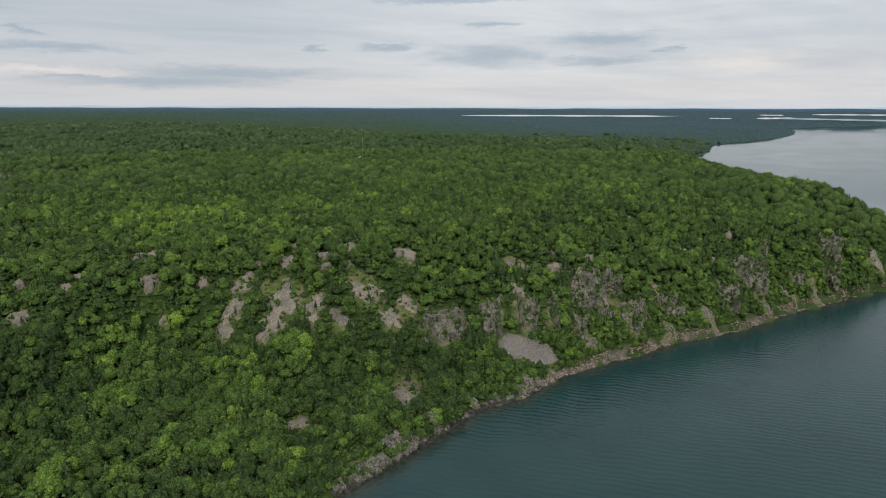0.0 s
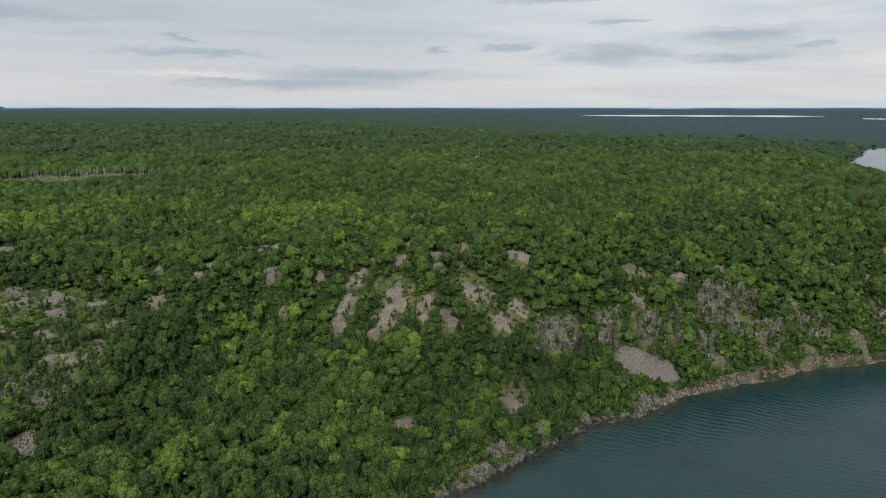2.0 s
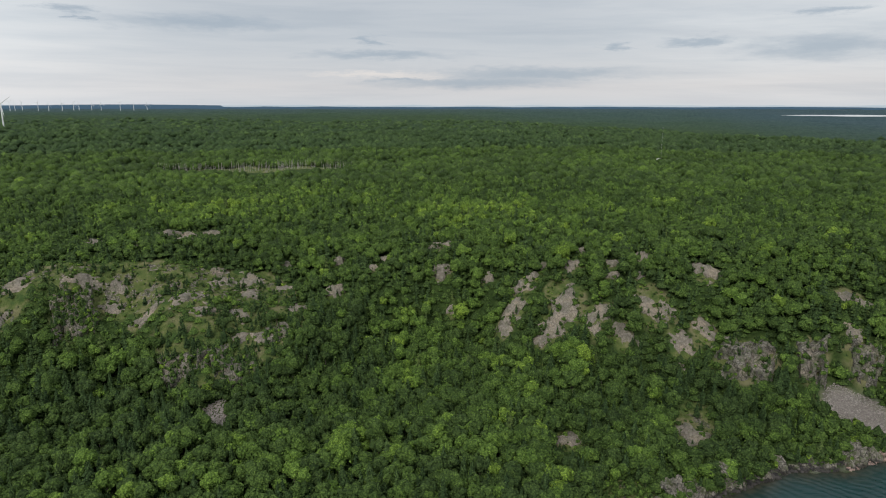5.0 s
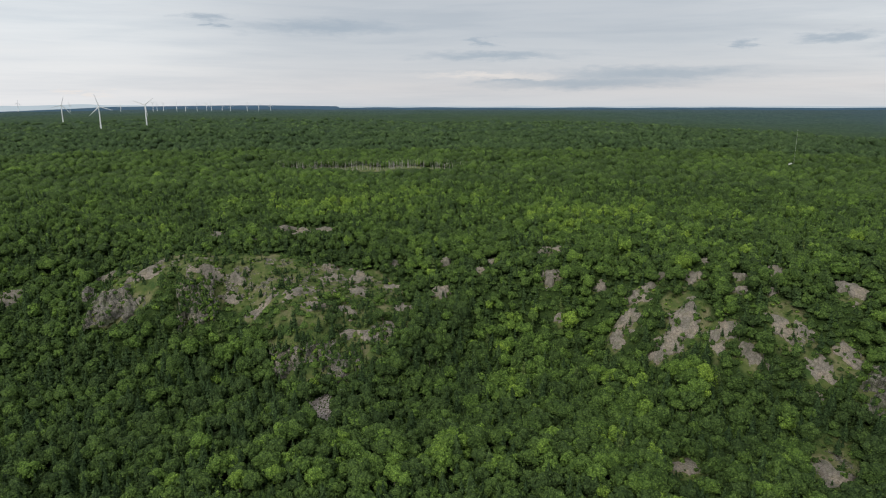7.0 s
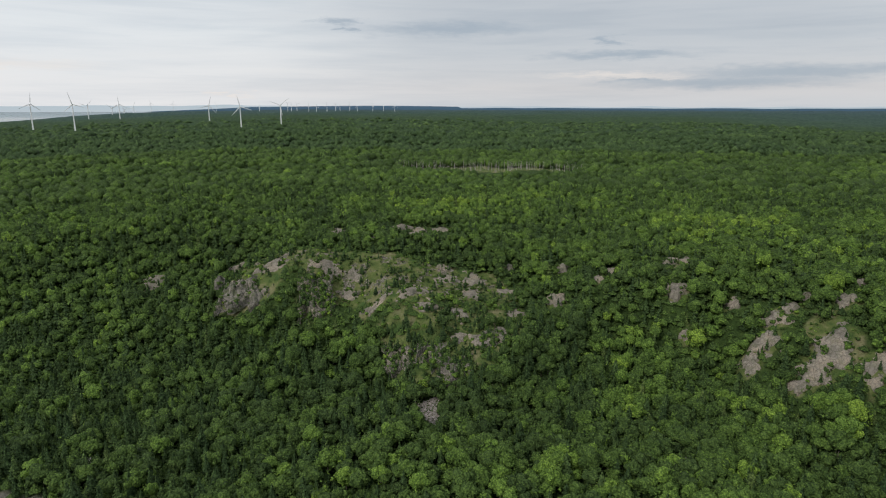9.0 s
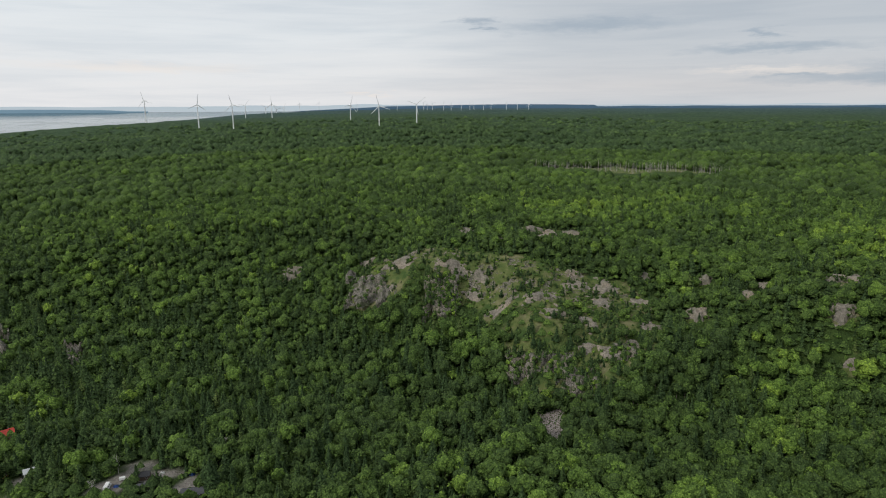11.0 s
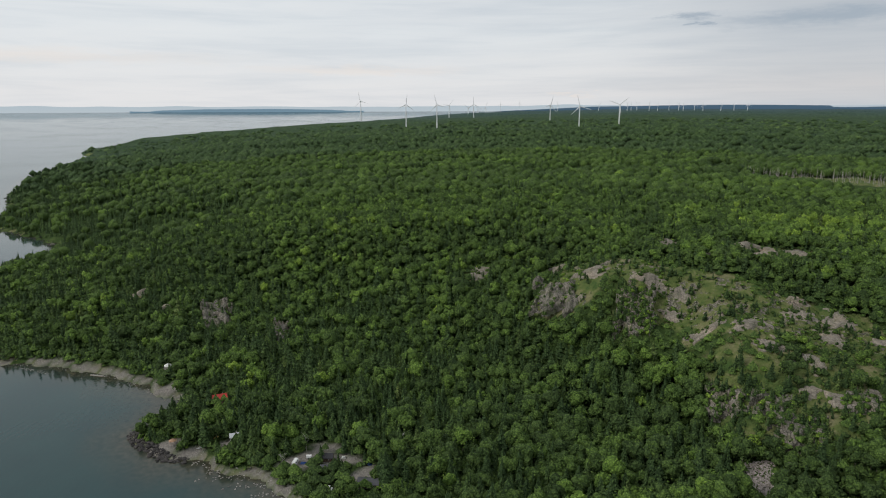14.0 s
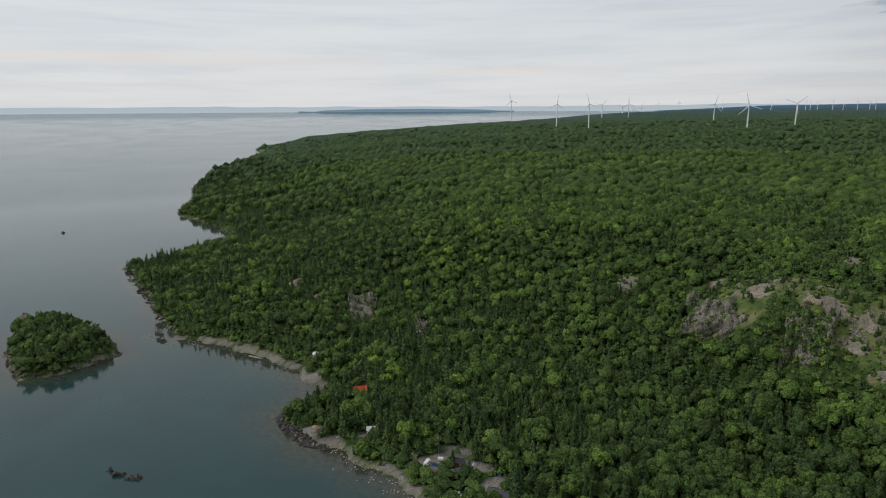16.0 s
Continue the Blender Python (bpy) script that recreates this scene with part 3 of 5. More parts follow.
CLIFFS = CLIFFS_BALD + CLIFFS_EAST + CLIFFS_WEST
ROCKY = SLABS + CLIFFS


def bald(x, y):
    """How open the western knoll lies, 0 to 1."""
    ragged = 6 * waves(x, y, 30, 10)
    return np.maximum(np.clip((edge_distance(x, y, BALD) + ragged) / 9 + 0.25, 0, 1), 0.38 * np.clip((edge_distance(x, y, BROKEN_SLOPE) + ragged) / 9 + 0.25, 0, 1))


def bareness(x, y):
    rough = 0.25 * waves(x, y, 13, 9)
    open_ground = np.maximum(0.75 * patch_mask(x, y, MEADOWS, 0, 0.5), 0.90 * bald(x, y))
    rock = np.maximum(np.maximum(patch_mask(x, y, SLABS, 2), 0.5 * patch_mask(x, y, CLIFFS, 0)), patch_mask(x, y, SCREES, 0))
    return np.where(np.hypot(x, y) < 1350, np.clip(np.maximum(rock, open_ground) + rough * (np.maximum(rock, open_ground) > 0.05), 0, 1), 0)


def on_beach(x, y):
    """The gravel beaches west of the point and below the yard."""
    return ((x < -362) & (x > -520) | (x < -228) & (x > -262)) & (y < 262) & (y > 185)


def polar_sheet(rings, turns):
    r, a = np.meshgrid(rings, turns, indexing="ij")
    x, y = -r * np.sin(a), r * np.cos(a)
    n, m = r.shape
    i = np.arange(n - 1)[:, None] * m + np.arange(m)[None]
    j = np.arange(n - 1)[:, None] * m + (np.arange(m)[None] + 1) % m
    faces = np.stack([i, j, j + m, i + m], -1).reshape(-1, 4)[:, ::-1]
    return x.ravel(), y.ravel(), faces


TURNS = np.radians(np.concatenate([np.arange(-90, 100, 0.5), np.arange(100, 270, 5)]))
gx, gy, gfaces = polar_sheet(np.concatenate([np.geomspace(1, 165, 8)[:-1], np.geomspace(165, 4920, 320)]), TURNS)
inland = shore(gx, gy)
gz = ground_height(gx, gy, inland)
bare = bareness(gx, gy) * (inland > -1)
gz = gz + bare * (0.8 * waves(gx, gy, 6, 12) + 0.5 * waves(gx, gy, 3.5, 13)) * (np.hypot(gx, gy) < 1050)
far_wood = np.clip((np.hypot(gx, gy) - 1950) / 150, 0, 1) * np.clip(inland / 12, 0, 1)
gz = gz + far_wood * (9 + 2.5 * waves(gx, gy, 37, 14) + 2 * waves(gx, gy, 110, 15)) * (EYE_HEIGHT - lake_lift(np.hypot(gx, gy))) / EYE_HEIGHT
yard = patch_mask(gx, gy, CLEARINGS) * (np.hypot(gx, gy) < 1350)
beach = np.clip(1.2 - np.abs(inland - 0.5) / 1.8, 0, 1) * (gx < -150) * (np.hypot(gx, gy) < 900)
beach = np.maximum(beach, 0.7 * np.clip(1.1 - np.abs(inland - 0.6) / 1.3, 0, 1) * (gx > 240) * (np.hypot(gx, gy) < 1000))
beach = np.maximum(beach, np.clip(1.4 - np.abs(inland - 2.6) / 2.6, 0, 1) * on_beach(gx, gy))
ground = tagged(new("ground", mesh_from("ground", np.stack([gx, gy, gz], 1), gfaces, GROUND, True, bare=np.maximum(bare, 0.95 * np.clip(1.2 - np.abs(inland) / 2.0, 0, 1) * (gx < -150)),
                                        gravel=np.maximum(np.maximum(yard, beach), patch_mask(gx, gy, SCREES[:1], 0) * (inland > 1) * (np.hypot(gx, gy) < 1000)), far_haze=np.clip((np.hypot(gx, gy) - 1400 + np.clip(gx - 0.7 * gy, 0, 1300)) / 3400, 0, 1))),
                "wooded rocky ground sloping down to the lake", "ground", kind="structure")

wx, wy, wfaces = polar_sheet(np.concatenate([np.geomspace(0.5, 90, 6)[:-1], np.geomspace(90, 4940, 100)]), TURNS)
near_shore = shore(wx, wy)
shallow = np.clip(1 + near_shore / np.where(wx < 0, 34, 16), 0, 1) ** 1.6
wz = lake_lift(np.hypot(wx, wy))
water = tagged(new("water", mesh_from("water", np.stack([wx, wy, wz], 1), wfaces, WATER, True, shallow=shallow, ripple=np.clip(1.1 - np.hypot(wx, wy) / 1100, 0.0, 1) * np.clip(0.25 + wx / 160, 0.15, 1))), "calm dark teal lake water with small ripples", "lake", kind="structure")


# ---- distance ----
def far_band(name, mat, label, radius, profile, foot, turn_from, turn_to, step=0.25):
    """A flat glowing band in place of distant land: profile gives the height of its crest by bearing."""
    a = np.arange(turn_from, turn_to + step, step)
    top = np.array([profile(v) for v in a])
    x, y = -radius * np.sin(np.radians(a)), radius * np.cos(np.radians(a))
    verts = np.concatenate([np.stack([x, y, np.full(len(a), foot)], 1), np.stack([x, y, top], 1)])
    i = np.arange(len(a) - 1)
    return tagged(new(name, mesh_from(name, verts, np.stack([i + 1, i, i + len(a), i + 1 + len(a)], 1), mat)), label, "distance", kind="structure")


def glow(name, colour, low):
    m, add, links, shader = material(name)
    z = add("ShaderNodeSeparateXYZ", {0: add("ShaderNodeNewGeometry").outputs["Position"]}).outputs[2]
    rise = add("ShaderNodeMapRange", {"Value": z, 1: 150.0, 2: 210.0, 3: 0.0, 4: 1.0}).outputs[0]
    # haze and daylight of the distance are put in as emission, toned by height
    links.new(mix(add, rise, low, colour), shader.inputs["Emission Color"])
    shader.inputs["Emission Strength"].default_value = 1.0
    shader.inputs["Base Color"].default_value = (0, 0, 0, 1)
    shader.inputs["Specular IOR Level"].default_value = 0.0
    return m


def bumps(a, size, seed):
    return float(waves(np.array(a * 10.0), np.array(a * 3.0), size * 10, seed))


far_band("backdrop", glow("blue hills", (0.46, 0.55, 0.61), (0.50, 0.57, 0.62)), "glowing backdrop of hazy pale hills along the far horizon", 4960,
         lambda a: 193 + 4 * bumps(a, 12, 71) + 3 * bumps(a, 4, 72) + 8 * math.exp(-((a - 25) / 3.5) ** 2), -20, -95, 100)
far_band("backdrop", glow("blue woods", (0.075, 0.135, 0.20), (0.060, 0.105, 0.150)), "glowing backdrop of hazy dark woods below the horizon", 4935,
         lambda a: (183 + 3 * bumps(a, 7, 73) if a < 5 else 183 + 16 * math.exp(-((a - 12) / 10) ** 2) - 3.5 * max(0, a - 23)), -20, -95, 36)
far_band("backdrop", glow("blue isle", (0.19, 0.29, 0.37), (0.17, 0.27, 0.35)), "glowing backdrop of a low hazy island on the lake horizon", 4925,
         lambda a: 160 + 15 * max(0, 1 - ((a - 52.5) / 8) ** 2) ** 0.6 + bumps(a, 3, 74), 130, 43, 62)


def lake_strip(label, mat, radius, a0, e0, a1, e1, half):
    """An upright sliver in place of far water, from one bearing and depression to another, in degrees, to fit the
    camera's view.
    """
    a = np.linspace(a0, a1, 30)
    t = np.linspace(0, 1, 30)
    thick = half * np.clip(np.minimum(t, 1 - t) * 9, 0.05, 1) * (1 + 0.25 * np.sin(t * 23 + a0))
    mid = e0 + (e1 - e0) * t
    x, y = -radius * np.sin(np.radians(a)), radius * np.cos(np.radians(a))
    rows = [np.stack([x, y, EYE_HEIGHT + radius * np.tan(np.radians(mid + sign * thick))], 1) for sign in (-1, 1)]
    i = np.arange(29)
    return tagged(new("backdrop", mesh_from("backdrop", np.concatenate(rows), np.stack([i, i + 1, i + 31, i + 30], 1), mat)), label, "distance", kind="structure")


# the sky's reflection on far water is put in as emission
WATER_GLOW = glow("far water glow", (0.64, 0.66, 0.68), (0.64, 0.66, 0.68))
DIM_WATER_GLOW = glow("dimmer far water glow", (0.34, 0.41, 0.46), (0.34, 0.41, 0.46))
for a0, e0, a1, e1, half, mat in ((-42.3, -0.68, -61.0, -0.66, 0.05, WATER_GLOW), (-70.8, -0.45, -77.0, -0.45, 0.035, WATER_GLOW), (-67.0, -0.78, -69.8, -0.74, 0.05, WATER_GLOW),
                                  (-68.5, -0.77, -76.5, -0.86, 0.05, DIM_WATER_GLOW), (-63.4, -0.80, -65.2, -0.82, 0.03, WATER_GLOW), (-67.2, -0.52, -69.0, -0.52, 0.03, WATER_GLOW)):
    lake_strip("upright glowing strip in place of bright water far off", mat, 3900, a0, e0, a1, e1, half)


# ---- scattered things: helpers ----
def leaf_cards(rng, count, size):
    """Small bent leaf clumps on the outside of a lumpy crown of unit radius and height."""
    verts, faces = [], []
    lobes = [(rng.normal(0, 0.46, 3) * (1, 1, 0.7) + (0, 0, 0.1), rng.uniform(0.28, 0.5)) for _ in range(13)] + [(np.zeros(3), 0.70)]
    for k in range(count):
        centre, radius = lobes[rng.randint(len(lobes))]
        d = rng.normal(0, 1, 3) + (0, 0, 0.6)
        d /= np.linalg.norm(d)
        p = centre + d * radius * rng.uniform(0.80, 1.06)
        n = d + rng.normal(0, 0.38, 3) + (0, 0, 0.25)
        n /= np.linalg.norm(n)
        u = np.cross(n, rng.normal(0, 1, 3))
        u /= np.linalg.norm(u)
        v = np.cross(n, u)
        s = size * rng.uniform(0.55, 1.4)
        b = len(verts)
        verts += [p + (u * rng.uniform(.8, 1.2) + v * rng.uniform(-.3, .3)) * s, p + (v * rng.uniform(.7, 1.1) - n * 0.3) * s,
                  p - (u * rng.uniform(.8, 1.2) + v * rng.uniform(-.3, .3)) * s, p - (v * rng.uniform(.7, 1.1) + n * 0.3) * s]
        faces += [(b, b + 1, b + 2), (b, b + 2, b + 3)]
    return np.array(verts), np.array(faces)


def core(rng, rings, sides, scale):
    """A lumpy closed blob that fills the crown."""
    verts, faces = [(0, 0, -scale * 0.8)], []
    for i in range(1, rings):
        a = math.pi * i / rings
        for k in range(sides):
            t = 2 * math.pi * (k + 0.5 * (i % 2)) / sides
            r = scale * rng.uniform(0.78, 1.12)
            verts.append((math.sin(a) * math.cos(t) * r, math.sin(a) * math.sin(t) * r, -math.cos(a) * r * 0.85))
    verts.append((0, 0, scale * 0.85))
    for k in range(sides):
        faces.append((0, 1 + (k + 1) % sides, 1 + k))
        faces.append((len(verts) - 1, len(verts) - 1 - sides + k, len(verts) - 1 - sides + (k + 1) % sides))
    for i in range(rings - 2):
        for k in range(sides):
            a, b = 1 + i * sides + k, 1 + i * sides + (k + 1) % sides
            faces += [(a, b, b + sides), (a, b + sides, a + sides)]
    return np.array(verts), np.array(faces)


def join(*pieces):
    verts, faces, base = [], [], 0
    for v, f in pieces:
        verts.append(v), faces.append(f + base)
        base += len(v)
    return np.concatenate(verts), np.concatenate(faces)


def lobe(rng, centre, way, radius, sides, round_ring):
    """A rounded bough of leaves: a small dome that faces its way."""
    way = way / np.linalg.norm(way)
    u = np.cross(way, (0.3, 0.5, 0.8))
    u /= np.linalg.norm(u)
    v = np.cross(way, u)
    rings = [(0.72, 0.62), (1.0, -0.15)] if round_ring else [(1.0, 0.0)]
    verts, faces = [centre + way * radius], []
    for reach, lift in rings:
        for k in range(sides):
            a = 2 * math.pi * (k + rng.uniform(-.25, .25)) / sides
            verts.append(centre + (u * math.cos(a) + v * math.sin(a)) * radius * reach * rng.uniform(0.8, 1.15) + way * radius * lift)
    for k in range(sides):
        faces.append((0, 1 + k, 1 + (k + 1) % sides))
        if round_ring:
            a, b = 1 + k, 1 + (k + 1) % sides
            faces += [(a, a + sides, b + sides), (a, b + sides, b)]
    return np.array(verts), np.array(faces)


def broad_crown(seed, lobes, cards, size, rings=3, sides=5, round_ring=False):
    """Crown one metre in radius, base at about -0.8: a filled heart, boughs and loose leaf clumps."""
    rng = np.random.RandomState(seed)
    if lobes == 0:
        return core(rng, rings, sides, 0.95)
    pieces = [core(rng, rings, sides, 0.74)]
    for k in range(lobes):
        a, up = 2.4 * k + rng.uniform(-.4, .4), 1.05 - 1.25 * (k + 0.5) / lobes + rng.uniform(-.12, .12)
        flat = math.sqrt(max(0.05, 1 - min(1, up) ** 2))
        d = np.array((flat * math.cos(a), flat * math.sin(a), up))
        pieces.append(lobe(rng, d * rng.uniform(0.5, 0.68) * (1, 1, 0.85), d + (0, 0, 0.35), rng.uniform(0.34, 0.52), sides, round_ring))
    if cards:
        pieces.append(leaf_cards(rng, cards, size))
    return join(*pieces)


def conifer_crown(seed, tiers, arms, size):
    """A ragged spire from 0 to 1 high, 0.27 in radius at the foot."""
    rng = np.random.RandomState(seed)
    verts, faces = [], []
    for i in range(tiers):
        z = 0.12 + 0.86 * i / tiers
        reach = 0.27 * (1 - z) ** 0.8 + 0.02
        n = max(4, int(arms * (1 - 0.5 * z)))
        for k in range(n):
            t = 2 * math.pi * (k + rng.uniform(-.3, .3)) / n + i
            r, w, drop = reach * rng.uniform(0.7, 1.2), reach * size * rng.uniform(0.7, 1.3), rng.uniform(0.02, 0.09)
            c, s = math.cos(t), math.sin(t)
            b = len(verts)
            verts += [(0, 0, z + 0.08), (c * r * .6 - s * w, s * r * .6 + c * w, z - drop * .6), (c * r, s * r, z - drop), (c * r * .6 + s * w, s * r * .6 - c * w, z - drop * .6)]
            faces += [(b, b + 1, b + 2), (b, b + 2, b + 3)]
    b = len(verts)
    verts += [(0.12 * math.cos(a), 0.12 * math.sin(a), 0.1) for a in (0, 1.57, 3.14, 4.71)] + [(0, 0, 1.0)]
    faces += [(b, b + 1, b + 4), (b + 1, b + 2, b + 4), (b + 2, b + 3, b + 4), (b + 3, b, b + 4)]
    return np.array(verts), np.array(faces)


def limb(points, radii, sides=5):
    """A tapered stem through the points."""
    verts, faces = [], []
    for (x, y, z), r in zip(points, radii):
        verts += [(x + r * math.cos(2 * math.pi * k / sides), y + r * math.sin(2 * math.pi * k / sides), z) for k in range(sides)]
    for i in range(len(points) - 1):
        for k in range(sides):
            a, b = i * sides + k, i * sides + (k + 1) % sides
            faces += [(a, b, b + sides), (a, b + sides, a + sides)]
    return np.array(verts), np.array(faces)


def scatter(rng, inner, outer, step, turn_from=-86, turn_to=99):
    """Jittered places in a sector of the plan."""
    xs, ys = np.meshgrid(np.arange(-outer, outer, step), np.arange(-outer * 0.3, outer, step))
    x, y = xs.ravel() + rng.uniform(-.48, .48, xs.size) * step, ys.ravel() + rng.uniform(-.48, .48, xs.size) * step
    r, a = np.hypot(x, y), np.degrees(np.arctan2(-x, y))
    keep = (r >= inner) & (r < outer) & (a > turn_from) & (a < turn_to)
    return x[keep], y[keep]


def plant(name, templates, x, y, z, width, height, tint, mat, rng, smooth=True):
    """One mesh of many trees, each a turned and scaled template."""
    verts, faces, tints, base = [], [], [], 0
    pick, turn = rng.randint(len(templates), size=len(x)), rng.uniform(0, 6.283, len(x))
    for k, (tv, tf) in enumerate(templates):
        at = np.where(pick == k)[0]
        if not len(at):
            continue
        c, s = np.cos(turn[at])[:, None], np.sin(turn[at])[:, None]
        vx, vy = tv[:, 0][None] * width[at, None], tv[:, 1][None] * width[at, None]
        v = np.stack([x[at, None] + vx * c - vy * s, y[at, None] + vx * s + vy * c, z[at, None] + tv[:, 2][None] * height[at, None]], -1)
        f = tf[None] + (np.arange(len(at)) * len(tv))[:, None, None] + base
        verts.append(v.reshape(-1, 3)), faces.append(f.reshape(-1, 3)), tints.append(np.repeat(tint[at], len(tv)))
        base += len(at) * len(tv)
    return new(name, mesh_from(name, np.concatenate(verts), np.concatenate(faces), mat, smooth, tint=np.concatenate(tints)))


# ---- rock ----
CRAG_SPOTS = []


def crag(rng, foot, head, width, face, cell, green=1.0):
    """A broken rock face from foot to head; face: how wall-like it stands, 0 to 1."""
    foot, head = Vector(foot), Vector(head)
    rise = head - foot
    flat = Vector((rise.x, rise.y, 0))
    across = Vector((-flat.y, flat.x, 0)).normalized()
    out = across.cross(rise).normalized()
    out = out if out.z > 0 else -out
    slope = rise.length
    nu, nv = max(7, int(width * 1.2 / cell)), max(7, int(slope * 1.2 / cell))
    u, v = np.meshgrid(np.linspace(-1.1, 1.1, nu), np.linspace(-0.12, 1.08, nv), indexing="ij")
    u = u + rng.uniform(-.16, .16, u.shape) * 2 / nu
    v = v + rng.uniform(-.16, .16, v.shape) / nv
    sites = rng.uniform((-1.1, -0.1), (1.1, 1.1), (max(10, int(width * slope / 30)), 2))
    lifts, tilts = rng.uniform(0, 1, len(sites)), rng.normal(0, 0.24 + 0.10 * face, (len(sites), 2))
    across_m, up_m = width / 2, slope
    d = np.hypot((u[..., None] - sites[:, 0]) * across_m * 1.25, (v[..., None] - sites[:, 1]) * up_m * 0.8)
    order = np.argsort(d, -1)
    own = order[..., 0]
    blend = np.exp(-d * 0.9)
    blend /= blend.sum(-1, keepdims=True) + 1e-9
    level = 0.28 * lifts[own] + 0.72 * np.clip((blend * lifts).sum(-1) * 2 - 0.5, 0, 1)
    crack = np.take_along_axis(d, order[..., 1:2], -1)[..., 0] - np.take_along_axis(d, order[..., :1], -1)[..., 0]
    facet = tilts[own, 0] * (u - sites[own, 0]) * across_m + tilts[own, 1] * (v - sites[own, 1]) * up_m
    ragged = 0.35 * np.sin(u * 5 + rng.uniform(0, 6)) * np.sin(v * 6 + rng.uniform(0, 6)) + 0.28 * np.sin(u * 11 + v * 9 + rng.uniform(0, 6)) + 0.55 * (lifts[own] - 0.55)
    edge = 1 - np.maximum(np.abs(u) ** 2.2, np.abs(v * 2 - 1) ** 3) + ragged
    step = (0.35 + 0.65 * face) * (0.6 + 0.04 * slope) * (level - 0.2) + (0.4 + 0.6 * face) * np.clip(facet, -0.9 - 0.6 * face, 0.9 + 0.6 * face) - (0.3 + 0.9 * face) * np.exp(-crack * 2.2)
    ribs = rng.uniform(0, 6, 3)
    step = step + face * (0.9 * np.sin(u * across_m / 2.3 + ribs[0] + 0.8 * np.sin(v * 5)) + 0.7 * np.sin(v * up_m / 2.6 + ribs[1] + u * 2) + 0.4 * np.sin(u * across_m / 0.9 + ribs[2]))
    firm = np.clip(edge * 3, 0, 1)
    bulge = firm * (0.03 * slope * (1 + face) + 0.4 + step) - 1.2 * (1 - firm)
    lean = v + face * 0.13 * np.sin(np.clip(v, 0, 1) * math.pi)
    p = (np.array(foot)[None, None] + np.array(across)[None, None] * (u * width * 0.46)[..., None]
         + np.array(flat)[None, None] * v[..., None] + np.array((0, 0, rise.z))[None, None] * lean[..., None] + np.array(out)[None, None] * bulge[..., None])
    i = np.arange(nu - 1)[:, None] * nv + np.arange(nv - 1)[None]
    quads = np.stack([i, i + 1, i + 1 + nv, i + nv], -1).reshape(-1, 4)
    quads = quads[edge.ravel()[quads].max(1) > 0.04]
    p = p.reshape(-1, 3)
    for k in np.where((edge.ravel() > 0.05) & (rng.uniform(0, 1, len(p)) < np.where(edge.ravel() < 0.4, 0.20, 0.05 + 0.07 * face) * cell * cell * green))[0]:
        CRAG_SPOTS.append(tuple(p[k]))
    return p, quads


def on_ground(x, y, lift=0.0):
    return Vector((x, y, float(ground_height(x, y)) + lift))


def cliff(patch, face, seed, label, green):
    """A steep broken rock face between its foot and its brow."""
    bx, by, tx, ty, width, brow = patch
    foot, head = on_ground(bx, by, -0.2), on_ground(tx, ty, max(0.6, brow))
    verts, quads = crag(np.random.RandomState(seed), foot, head, width, face, 1.2, green)
    ob = tagged(new("rock_outcrop", mesh_from("rock_outcrop", verts - np.array(foot), quads, ROCK, False)), label, "rock outcrop", "rock outcrops")
    ob.location = foot


